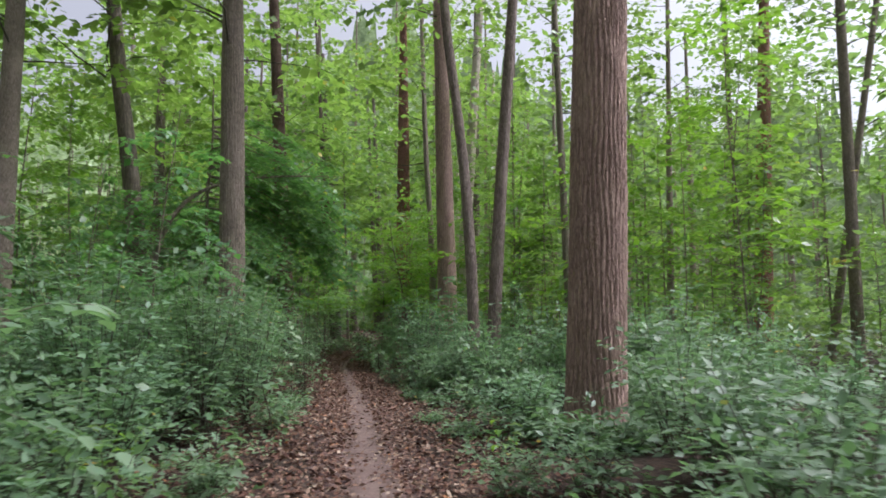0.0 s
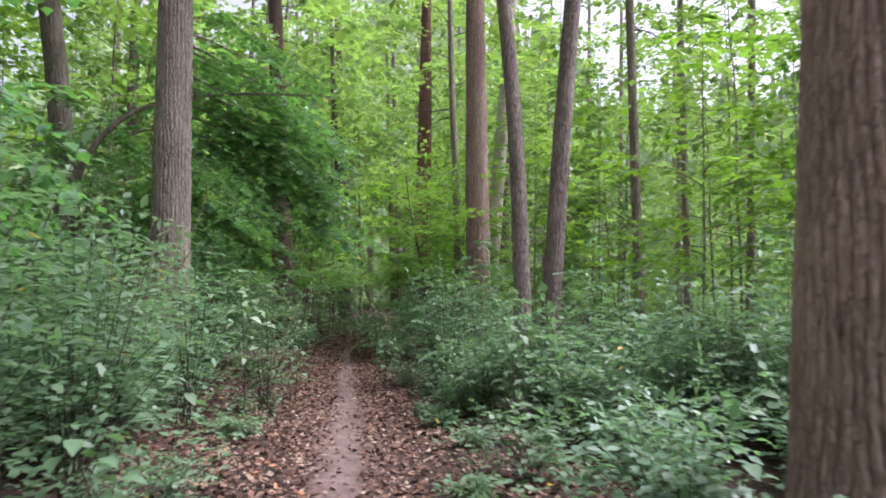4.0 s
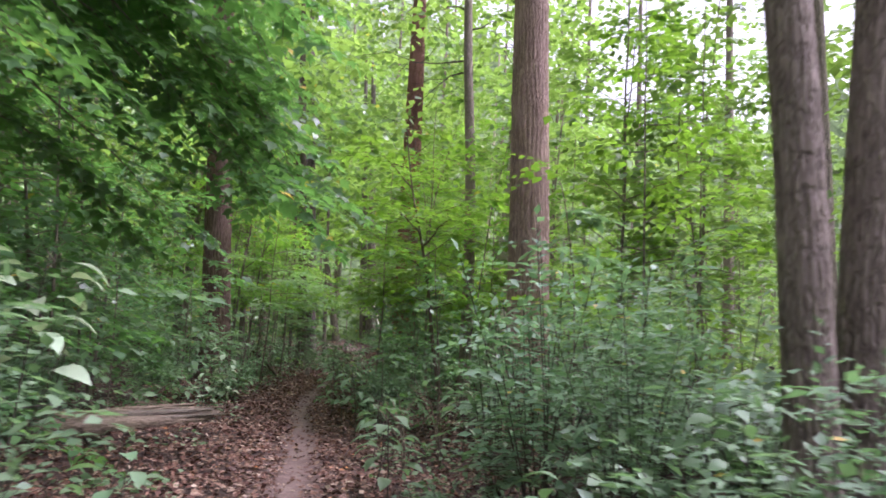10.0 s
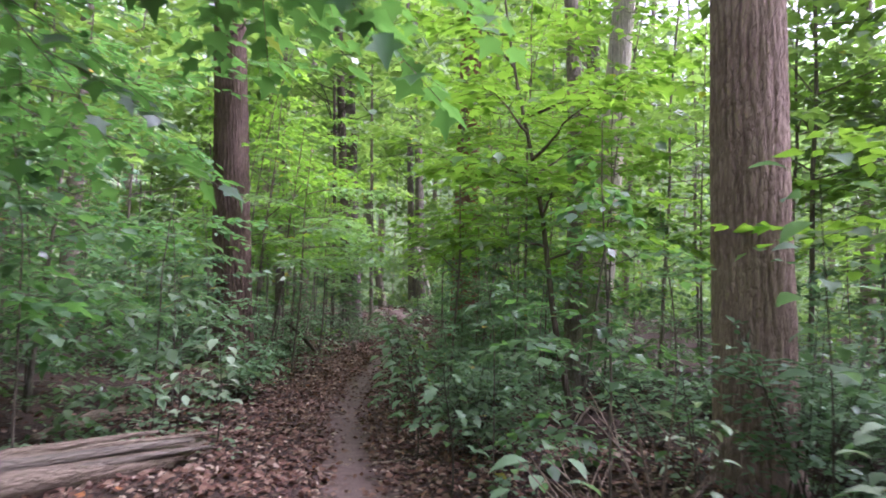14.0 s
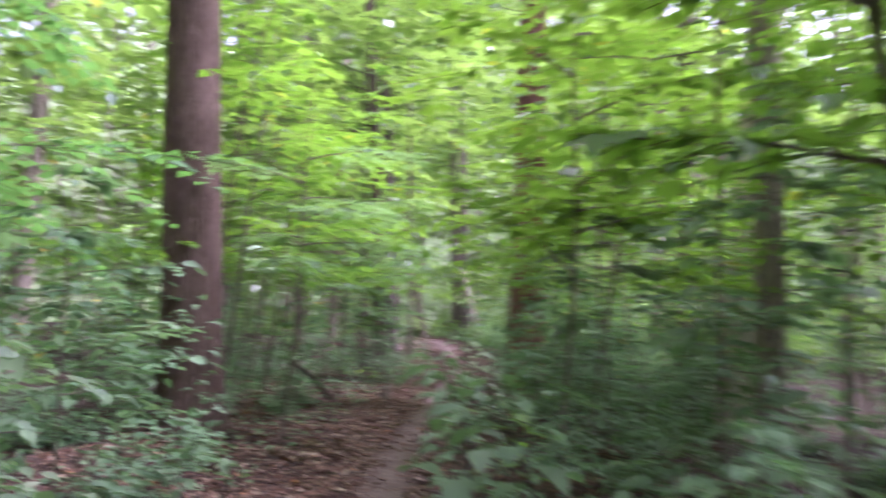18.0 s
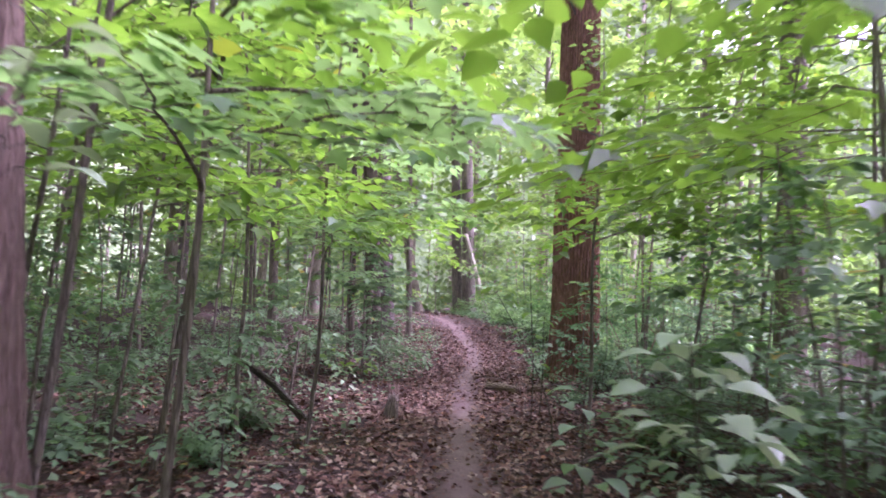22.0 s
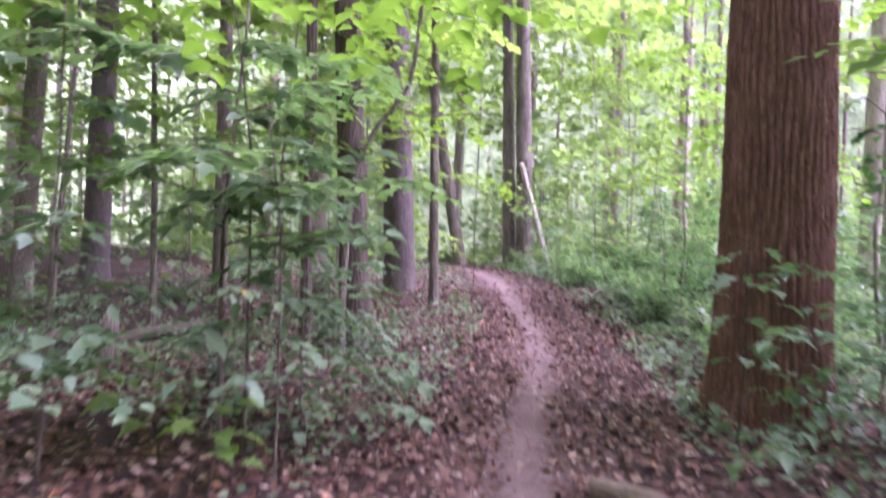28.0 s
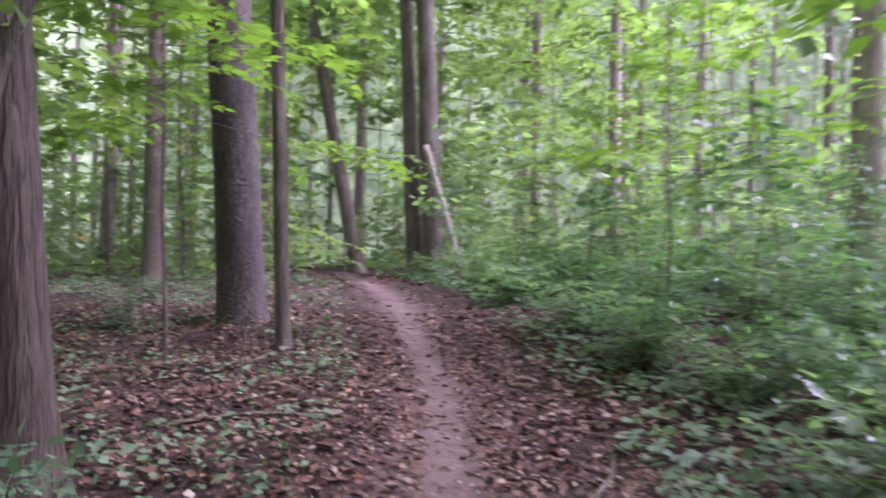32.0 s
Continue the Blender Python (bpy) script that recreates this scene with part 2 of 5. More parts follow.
LEAF_SHRUB = leaf("shrub_leaf", (0.066, 0.125, 0.068), (0.135, 0.21, 0.112), (0.22, 0.42, 0.12), 0.35, 0.5, 0.7)
LEAF_HERB = leaf("herb_leaf", (0.066, 0.122, 0.066), (0.135, 0.205, 0.108), (0.22, 0.42, 0.11), 0.35, 0.53, 0.55)
# These two are slightly greyer: distance haze put into the leaf colour.
LEAF_FAR = leaf("far_canopy_leaf", (0.060, 0.120, 0.036), (0.125, 0.195, 0.060), (0.29, 0.48, 0.055), 0.52)
LEAF_WOODS = leaf("woods_leaf", (0.066, 0.120, 0.046), (0.135, 0.195, 0.080), (0.28, 0.46, 0.09), 0.54)
LITTER_GROUND = litter_ground("leaf_litter_ground")
DIRT = trodden_dirt("trodden_dirt")
LITTER_LEAF = mottled("dry_leaf", [(0.0, (0.052, 0.024, 0.016)), (0.3, (0.095, 0.043, 0.029)), (0.6, (0.148, 0.079, 0.053)), (0.86, (0.210, 0.139, 0.098)), (0.975, (0.33, 0.258, 0.195)), (1.0, (0.30, 0.12, 0.04))], 30, 0.75, True)
# The pale base colour stands in for sky glare on glossy leaves.
LEAF_GLARE = leaf("glare_pale_leaf", (0.14, 0.21, 0.115), (0.31, 0.37, 0.26), (0.36, 0.50, 0.17), 0.28, 0.45, 0.55)
# Paler green paints sky sheen on sprays and lifts far shrubs in shade.
LEAF_PALE = leaf("pale_maple_leaf", (0.078, 0.145, 0.066), (0.15, 0.225, 0.115), (0.31, 0.55, 0.12), 0.5, 0.36, 0.8)


def glowing_distance(name):
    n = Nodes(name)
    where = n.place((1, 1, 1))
    # Haze and pale light gaps are painted into this mottling.
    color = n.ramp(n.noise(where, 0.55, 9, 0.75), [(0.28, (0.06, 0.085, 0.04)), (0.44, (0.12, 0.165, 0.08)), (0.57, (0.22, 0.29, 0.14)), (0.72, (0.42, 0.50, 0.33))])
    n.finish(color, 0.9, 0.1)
    # The band also glows, added to brighten the distance and the woods before it.
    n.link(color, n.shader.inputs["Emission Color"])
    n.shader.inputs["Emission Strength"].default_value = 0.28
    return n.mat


DISTANCE = glowing_distance("glowing_distant_woods")

# ---- the lie of the land ----
PATH_Y = (-30, 0, 4, 7.6, 11.2, 13.8, 15.3, 19.2, 24.2, 26.7, 28.3, 30.8, 34, 37, 40, 45, 47, 49, 51.3, 53.8, 56.2, 59.5, 70, 82, 120)
PATH_X = (1.2, -0.05, -0.35, -0.73, -1.18, -1.55, -1.72, -2.40, -3.10, -3.49, -3.85, -4.06, -4.35, -4.45, -4.57, -4.74, -4.66, -4.62, -4.74, -5.0, -5.42, -6.0, -8.6, -11.0, -16.5)
LAND_Y = (-40, 0, 8, 20, 36, 48, 54, 57, 61, 67, 75, 90, 140)
LAND_Z = (0, 0, -0.02, -0.13, -0.22, -0.20, 0.08, 0.42, 0.64, 0.72, 0.70, 0.6, 0.6)


def trail_x(y):
    return np.interp(y, PATH_Y, PATH_X)


def land(x, y):
    """The height of the ground, sunk along the trail and uneven beside it."""
    x, y = np.asarray(x, float), np.asarray(y, float)
    off = np.abs(x - trail_x(y))
    rough = 0.05 * np.sin(1.7 * x + 0.6 * y) + 0.04 * np.sin(2.9 * y - 1.3 * x + 1) + 0.05 * np.sin(0.71 * x - 0.43 * y + 2)
    return np.interp(y, LAND_Y, LAND_Z) + rough * np.clip((off - 0.3) / 1.5, 0, 1) - 0.035 * np.exp(-(off / 0.4) ** 2) + 0.03 * np.clip((off - 0.4) / 0.9, 0, 1)


# ---- building blocks ----
def mesh_of(name, verts, faces, material, smooth=False):
    """A mesh from an array of places and an array of equal-sided faces (or a list of such arrays)."""
    blocks = faces if isinstance(faces, list) else [faces]
    me = bpy.data.meshes.new(name)
    verts = np.asarray(verts, np.float32)
    me.vertices.add(len(verts))
    me.vertices.foreach_set("co", verts.ravel())
    loops = np.concatenate([np.asarray(b, np.int32).ravel() for b in blocks])
    sizes = np.concatenate([np.full(len(b), np.asarray(b).shape[1], np.int32) for b in blocks])
    me.loops.add(len(loops))
    me.loops.foreach_set("vertex_index", loops)
    me.polygons.add(len(sizes))
    me.polygons.foreach_set("loop_start", np.concatenate([[0], np.cumsum(sizes)[:-1]]).astype(np.int32))
    if smooth:
        me.polygons.foreach_set("use_smooth", np.ones(len(sizes), bool))
    me.update(calc_edges=True)
    me.materials.append(material)
    return me


def hang(name, me, parent, label="", at=None):
    ob = new(name, me)
    ob.parent = parent
    if at is not None:
        ob.matrix_basis = at
    return tagged(ob, label) if label else ob


class Wood:
    """Gathers tubes along bent lines into one set of places and faces."""

    def __init__(self):
        self.v, self.f, self.n = [], [], 0

    def tube(self, line, radii, sides=5):
        line = np.asarray(line, float)
        radii = np.broadcast_to(np.asarray(radii, float), (len(line),))
        along = np.gradient(line, axis=0)
        along /= np.linalg.norm(along, axis=1)[:, None] + 1e-9
        ref = np.array([0.0, 0.0, 1.0]) if abs(along[:, 2]).mean() < 0.8 else np.array([1.0, 0.0, 0.0])
        u = np.cross(along, ref)
        u /= np.linalg.norm(u, axis=1)[:, None] + 1e-9
        w = np.cross(along, u)
        a = np.linspace(0, 2 * np.pi, sides, endpoint=False)
        ring = u[:, None] * np.cos(a)[None, :, None] + w[:, None] * np.sin(a)[None, :, None]
        self.v.append((line[:, None] + ring * radii[:, None, None]).reshape(-1, 3))
        i, j = np.meshgrid(np.arange(len(line) - 1), np.arange(sides), indexing="ij")
        k = (j + 1) % sides
        quad = np.stack([i * sides + j, i * sides + k, (i + 1) * sides + k, (i + 1) * sides + j], -1).reshape(-1, 4)
        self.f.append(quad + self.n)
        self.n += len(line) * sides

    def mesh(self, name, material):
        return mesh_of(name, np.concatenate(self.v), np.concatenate(self.f), material, True)


class Leaves:
    """Gathers leaves: a base, a way, an upper side, a length and a width each."""

    def __init__(self):
        self.rows = []

    def add(self, base, way, up, length, width):
        m = len(base)
        self.rows.append(np.concatenate([base, way, up, np.broadcast_to(np.reshape(length, (-1, 1)), (m, 1)), np.broadcast_to(np.reshape(width, (-1, 1)), (m, 1))], 1))

    def mesh(self, name, material, shape="plain"):
        r = np.concatenate(self.rows)
        base, way, up, length, width = r[:, :3], r[:, 3:6], r[:, 6:9], r[:, 9:10], r[:, 10:11]
        way = way / (np.linalg.norm(way, axis=1)[:, None] + 1e-9)
        side = np.cross(way, up)
        side /= np.linalg.norm(side, axis=1)[:, None] + 1e-9
        up = np.cross(side, way)
        at = lambda a, s, h: base + way * length * a + side * width * s + up * length * h
        if shape == "star":
            half = ((0.06, 0.30, 0.02), (0.24, 0.26, 0.03), (0.44, 0.58, 0.0), (0.58, 0.22, 0.03))
            ring = [at(0, 0, 0)] + [at(a, b, h) for a, b, h in half] + [at(1.05, 0, -0.10)] + [at(a, -b, h) for a, b, h in reversed(half)]
            local = np.array([(0, 1, 2, 3, 4, 5), (0, 5, 6, 7, 8, 9)])
        elif shape == "fine":
            ring = [at(0, 0, 0), at(0.14, 0.30, 0.04), at(0.42, 0.47, 0.06), at(0.76, 0.25, 0.03), at(1.06, 0, -0.12), at(0.76, -0.25, 0.03), at(0.42, -0.47, 0.06), at(0.14, -0.30, 0.04)]
            local = np.array([(0, 1, 2, 3, 4), (0, 4, 5, 6, 7)])
        else:
            ring = [at(0, 0, 0), at(0.42, 0.5, 0.06), at(1, 0, -0.05), at(0.42, -0.5, 0.06)]
            local = np.array([(0, 1, 2), (0, 2, 3)])
        k = len(ring)
        verts = np.stack(ring, 1).reshape(-1, 3)
        faces = (np.arange(len(r))[:, None, None] * k + local[None]).reshape(-1, local.shape[1])
        return mesh_of(name, verts, faces, material)


def unit(v):
    return v / (np.linalg.norm(v, axis=-1, keepdims=True) + 1e-9)


def spray(rng, leaves, line, size, gap, spread=0.35, slim=0.55):
    """Leaves alternating on both sides of a twig, lying flat like a beech's or a maple's."""
    steps = np.linalg.norm(np.diff(line, axis=0), axis=1)
    reach = np.concatenate([[0], np.cumsum(steps)])
    m = max(2, int(reach[-1] / gap))
    s = np.linspace(0.12, 1, m) * reach[-1]
    base = np.stack([np.interp(s, reach, line[:, i]) for i in range(3)], 1)
    way = unit(line[-1] - line[0])
    flat = unit(np.cross(way, [0, 0, 1.0]))
    sign = np.where(np.arange(m) % 2, 1.0, -1.0)[:, None]
    sign[-1] = 0
    out = unit(way * rng.uniform(0.4, 1.0, (m, 1)) + flat * sign + rng.normal(0, 1, (m, 3)) * (0.25, 0.25, 0.13) + np.array([0, 0, -0.12]))
    up = unit(np.array([0, 0, 1.0]) + rng.normal(0, spread, (m, 3)))
    length = size * rng.uniform(0.65, 1.25, m)
    leaves.add(base, out, up, length, length * slim * rng.uniform(0.85, 1.2, m))


def bent(start, way, length, sag, steps, rng, wobble=0.04):
    """A line from start that sags (or, with sag < 0, rises) as it goes."""
    s = np.linspace(0, 1, steps)[:, None]
    line = np.asarray(start) + np.asarray(way) * s * length
    line[:, 2] -= sag * length * s[:, 0] ** 2
    line[1:] += rng.normal(0, wobble * length / steps, (steps - 1, 3))
    return line


def tree_top(seed, low, high, reach, limbs, twigs, size, gap, up=0.35, sag=0.25, spread=0.35, bare=0.25, thick=0.03, slim=0.55, twig_wood=True, stem=lambda z: (0.0, 0.0)):
    """Limbs round an upright stem between two heights, and the leaves on their twigs."""
    rng = np.random.default_rng(seed)
    wood, leaves = Wood(), Leaves()
    for i in range(limbs):
        f = (i + rng.uniform(0, 0.9)) / limbs
        z = low + (high - low) * f
        a = i * 2.399 + rng.normal(0, 0.6)
        length = reach * (1.05 - 0.75 * f ** 1.6) * rng.uniform(0.4, 1.2)
        way = np.array([math.cos(a), math.sin(a), up * rng.uniform(-0.2, 2.6)])
        line = bent((*stem(z), z), unit(way), length, sag * rng.uniform(0.2, 2.0), 7, rng, 0.16)
        wood.tube(line[::3] if thick < 0.02 and sag > 0.15 else line, np.geomspace(thick * (0.9 - 0.5 * f), 0.0025, 3 if thick < 0.02 and sag > 0.15 else 7), 3)
        for k in range(twigs):
            s = bare + (1 - bare) * (k + rng.uniform(0.1, 0.9)) / twigs
            j = min(int(s * 6), 5)
            at = line[j] + (line[j + 1] - line[j]) * (s * 6 - j)
            ahead = unit(line[j + 1] - line[j])
            sideways = unit(np.cross(ahead, [0, 0, 1.0])) * (1 if k % 2 else -1)
            twig_way = unit(ahead * rng.uniform(0.5, 1.1) + sideways * rng.uniform(0.5, 1.2) + np.array([0, 0, rng.normal(0.0, 0.08)]))
            twig = bent(at, twig_way, length * rng.uniform(0.18, 0.42), 0.2, 4, rng)
            if twig_wood:
                wood.tube(twig[::3], (thick * 0.2, 0.0025), 3)
            spray(rng, leaves, twig, size, gap, spread, slim)
        spray(rng, leaves, line[4:], size, gap, spread, slim)
    return wood, leaves


def bush(seed, stems, tall, wide, size, gap, slim=0.55):
    """Several stems leaning out of one root, with leafy side shoots."""
    rng = np.random.default_rng(seed)
    wood, leaves = Wood(), Leaves()
    for i in range(stems):
        a = i * 2.399 + rng.normal(0, 0.3)
        lean = wide * rng.uniform(0.2, 1.0)
        h = tall * rng.uniform(0.55, 1.1)
        way = np.array([math.cos(a) * lean, math.sin(a) * lean, h])
        line = bent(rng.normal(0, 0.06, 3) * (1, 1, 0), unit(way), float(np.linalg.norm(way)), 0.12, 6, rng)
        wood.tube(line[[0, 2, 5]], np.linspace(0.008, 0.003, 3), 3)
        for k in range(9):
            s = 0.22 + 0.75 * (k + rng.uniform(0, 1)) / 9
            j = min(int(s * 5), 4)
            at = line[j] + (line[j + 1] - line[j]) * (s * 5 - j)
            b = rng.uniform(0, 2 * np.pi)
            shoot = bent(at, unit(np.array([math.cos(b), math.sin(b), rng.uniform(-0.05, 0.7)])), rng.uniform(0.18, 0.42) * (0.6 + 0.4 * tall), 0.25, 4, rng)
            if k % 4 == 1:
                wood.tube(shoot[::3], (0.004, 0.0015), 3)
            spray(rng, leaves, shoot, size, gap, 0.3, slim)
        spray(rng, leaves, line[3:], size, gap, 0.35, slim)
    return wood, leaves


def trunk_line(height, lean, bow, z):
    """The middle of a trunk at height z: it leans, and bows to one side on the way."""
    s = np.clip(z / 9.0, 0, 1)
    return lean[0] * z + bow[0] * np.sin(np.pi * s), lean[1] * z + bow[1] * np.sin(np.pi * s)


def trunk_mesh(seed, height, width, lean, bow, flare, ridges, depth, sides, material):
    """A furrowed, slightly tapering trunk that widens into its roots."""
    rng = np.random.default_rng(seed)
    z = np.concatenate([np.linspace(-0.25, 0.9, 16), np.linspace(1.0, 8.0, 66 if sides > 120 else 44 if sides > 60 else 22 if sides > 30 else 12), np.linspace(8.6, height, 8)])
    a = np.linspace(0, 2 * np.pi, sides, endpoint=False)
    zz, aa = np.meshgrid(z, a, indexing="ij")
    p = rng.uniform(0, 6.28, 12)
    radius = 0.5 * width * (1 - 0.62 * np.clip(zz / height, 0, 1) ** 1.15)
    lobes = 0.75 + 0.3 * np.sin(4 * aa + p[0]) + 0.18 * np.sin(7 * aa + p[1])
    radius = radius * (1 + flare * np.exp(-np.clip(zz, 0, 9) / 0.33) * lobes)
    radius = radius * (1 + 0.02 * np.sin(2 * aa + p[2] + 0.4 * zz) + 0.015 * np.sin(1.9 * zz + p[3] + 3 * aa))
    groove_shade = np.zeros_like(radius)
    if depth:
        wander = 0.9 * np.sin(1.1 * zz + p[4] + 2 * aa) + 0.7 * np.sin(2.7 * zz + p[5] - 3 * aa) + 0.45 * np.sin(5.1 * zz + p[6] + 5 * aa)
        other = 1.1 * np.sin(1.7 * zz + p[7] - 4 * aa) + 0.9 * np.sin(3.3 * zz + p[8] + 6 * aa) + 0.4 * np.sin(7.3 * zz + p[9] - 2 * aa)
        first = np.abs(np.sin(0.5 * ridges * aa + wander + 1.3 * zz)) ** 0.7
        second = np.abs(np.sin(0.5 * ridges * aa + other - 1.1 * zz)) ** 0.7
        furrow = np.clip(np.minimum(first, 0.35 + 0.65 * second) * 1.25, 0, 1)
        broken = 0.86 + 0.14 * np.sin(11 * zz + 5 * np.sin(9 * aa + p[10])) + rng.normal(0, 0.07, zz.shape)
        radius = radius + depth * (furrow * broken - 0.6)
        # Darkness for the creases, painted shade that follows the furrow depth.
        groove_shade = np.clip(1 - furrow * 1.15, 0, 1)
    mx, my = trunk_line(height, lean, bow, zz)
    verts = np.stack([mx + radius * np.cos(aa), my + radius * np.sin(aa), zz], -1).reshape(-1, 3)
    i, j = np.meshgrid(np.arange(len(z) - 1), np.arange(sides), indexing="ij")
    k = (j + 1) % sides
    faces = np.stack([i * sides + j, i * sides + k, (i + 1) * sides + k, (i + 1) * sides + j], -1).reshape(-1, 4)
    me = mesh_of("trunk", verts, faces, material, True)
    me.attributes.new("furrow", "FLOAT", "POINT").data.foreach_set("value", groove_shade.ravel().astype(np.float32))
    return me


# ---- the ground, one sheet to the horizon, and the trail on it ----
def ground_sheet():
    xs = np.concatenate([-np.geomspace(600, 16, 24), np.arange(-15.5, 12, 0.34), np.geomspace(12.5, 600, 24)])
    ys = np.concatenate([-np.geomspace(600, 8, 22), np.arange(-7.5, 74, 0.34), np.geomspace(75, 700, 24)])
    xx, yy = np.meshgrid(xs, ys, indexing="ij")
    zz = land(xx, yy)
    verts = np.stack([xx, yy, zz], -1).reshape(-1, 3)
    i, j = np.meshgrid(np.arange(len(xs) - 1), np.arange(len(ys) - 1), indexing="ij")
    w = len(ys)
    faces = np.stack([i * w + j, (i + 1) * w + j, (i + 1) * w + j + 1, i * w + j + 1], -1).reshape(-1, 4)
    ground = new("ground", mesh_of("ground", verts, faces, LITTER_GROUND, True))
    tagged(ground, "forest floor of brown leaf litter and dark soil", "ground", kind="structure")


def trail_strip():
    ys = np.arange(-9, 84, 0.12)
    s = np.linspace(-1, 1, 15)
    half = 0.60 + 0.06 * np.sin(0.9 * ys) + 0.05 * np.sin(2.3 * ys + 1)
    middle = trail_x(ys)
    middle = np.convolve(np.pad(middle, 22, mode="edge"), np.ones(45) / 45, "valid") + 0.04 * np.sin(1.1 * ys)
    xx = middle[:, None] + s[None] * half[:, None]
    yy = np.repeat(ys[:, None], len(s), 1)
    lift = 0.012 * (1 - s[None] ** 8) + 0.004 * np.sin(7 * yy + 5 * xx) * (1 - s[None] ** 2)
    zz = land(xx, yy) + lift + 0.002
    verts = np.stack([xx, yy, zz], -1).reshape(-1, 3)
    i, j = np.meshgrid(np.arange(len(ys) - 1), np.arange(len(s) - 1), indexing="ij")
    w = len(s)
    faces = np.stack([i * w + j, i * w + j + 1, (i + 1) * w + j + 1, (i + 1) * w + j], -1).reshape(-1, 4)
    me = mesh_of("path", verts, faces, DIRT, True)
    edge = me.attributes.new("edge", "FLOAT", "POINT")
    edge.data.foreach_set("value", np.repeat(np.abs(s)[None], len(ys), 0).ravel().astype(np.float32))
    tagged(new("path", me), "narrow footpath of trodden pinkish dirt through the litter", "path", kind="structure")


ground_sheet()
trail_strip()

# ---- tall trees ----
CROWNS = {}


def crown_of(kind):
    if kind not in CROWNS:
        seed, low, high, reach, limbs, twigs, size, gap, mat = kind
        wood, leaves = tree_top(seed, low, high, reach, limbs, twigs, size, gap, thick=0.04, spread=0.5, slim=0.8, twig_wood=False)
        CROWNS[kind] = wood.mesh("limb_work", TWIG), leaves.mesh("crown", mat)
    return CROWNS[kind]


HIGH = [(s, 6.5 + s % 3, 20.0, 5.2, 30, 10, 0.32, 0.15, LEAF_FAR) for s in range(11, 15)]


TOWER = [(s, 5.0, 20.0, 5.2, 42, 12, 0.30, 0.15, LEAF_FAR) for s in range(18, 20)]
SPARSE = [(s, 9.0 + s % 3, 20.0, 3.6, 11, 6, 0.28, 0.20, LEAF_FAR) for s in range(20, 22)]
THIN = [(s, 8.0 + s % 3, 20.0, 4.0, 20, 8, 0.28, 0.18, LEAF_FAR) for s in range(15, 18)]


def tree(name, x, y, width, lean=(0, 0), bow=(0, 0), flare=0.35, ridges=24, depth=0.012, sides=40, material=BARK_GREY, height=22.0, label="", seed=0, size=1.0, group="tall trees"):
    root = new("tree")
    root.matrix_basis = pose(x, y, float(land(x, y)) - 0.02) @ Matrix.Scale(size, 4)
    tagged(root, label or "tall straight forest tree with furrowed grey-brown bark", "tree", group)
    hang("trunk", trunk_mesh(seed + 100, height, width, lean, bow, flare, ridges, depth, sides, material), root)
    limbs, leaves = crown_of(SPARSE[seed % 2] if (x > 6.5 and y > 46) or (x > 0 and y > 58) else THIN[seed % 3] if x > 6.5 and y > 3 else TOWER[seed % 2] if size > 1 else THIN[seed % len(THIN)] if -1.0 < x - float(trail_x(y)) and y < 44 and size == 1 else HIGH[seed % len(HIGH)])
    top = trunk_line(height, lean, bow, 12.0)
    at = pose(top[0], top[1], 0, 0, 0, (seed * 77) % 360)
    tagged(hang("limb_work", limbs, root, "", at), kind="stuff")
    tagged(hang("crown", leaves, root, "high canopy of green leaves", at), kind="stuff")
    return root


RED, GREY = "thick straight trunk with reddish-brown deeply furrowed bark", "straight forest tree with grey-brown ridged bark"
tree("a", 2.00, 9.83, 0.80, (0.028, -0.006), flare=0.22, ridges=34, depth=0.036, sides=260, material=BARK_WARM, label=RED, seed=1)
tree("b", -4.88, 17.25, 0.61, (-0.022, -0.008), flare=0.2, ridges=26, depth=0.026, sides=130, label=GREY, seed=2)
tree("c", -8.57, 21.25, 0.56, (-0.096, -0.048), (0.15, 0), material=BARK_DARK, label="dark leaning forest tree with rough bark", seed=3)
tree("d", 0.22, 25.47, 0.68, (-0.026, 0.001), flare=0.3, ridges=26, depth=0.028, sides=140, material=BARK_WARM, label=RED, seed=4)
tree("e", 0.71, 37.02, 0.72, (0.067, -0.011), depth=0.0, material=BARK_PALE, label="pale smooth-barked tree leaning slightly", seed=5)
tree("f", -0.46, 32.08, 0.30, (-0.033, 0.001), (0.12, 0), depth=0.0, material=BARK_GREY, label="thin crooked grey forest tree", seed=6)
tree("g", 0.77, 17.84, 0.29, (-0.078, 0.02), (0.17, 0), flare=0.25, ridges=20, depth=0.013, sides=96, material=BARK_FLAKY, label="slim bowed tree with flaky grey-brown bark", seed=7)
tree("h", 1.19, 18.22, 0.33, (0.060, -0.027), (-0.04, 0), flare=0.25, ridges=20, depth=0.013, sides=96, material=BARK_FLAKY, label="slim leaning tree with ridged grey-brown bark", seed=8)
tree("i", 4.08, 23.6, 0.26, (-0.030, 0.008), depth=0.006, material=BARK_GREY, label="thin straight grey forest tree", seed=9)
tree("j", 7.1, 29.8, 0.23, (-0.016, 0.006), depth=0.0, material=BARK_GREY, label="thin straight grey forest tree", seed=10)
tree("k", 14.9, 37.3, 0.36, (-0.004, 0.002), depth=0.0, material=BARK_DARK, label="dark slender forest tree", seed=11)
tree("l", 15.5, 36.0, 0.95, (0.036, -0.018), depth=0.0, material=BARK_RED, label=RED, seed=12)
tree("m", -7.05, 33.83, 0.76, (-0.056, -0.020), flare=0.35, ridges=30, depth=0.04, sides=190, material=BARK_BROWN, label=RED, seed=13)
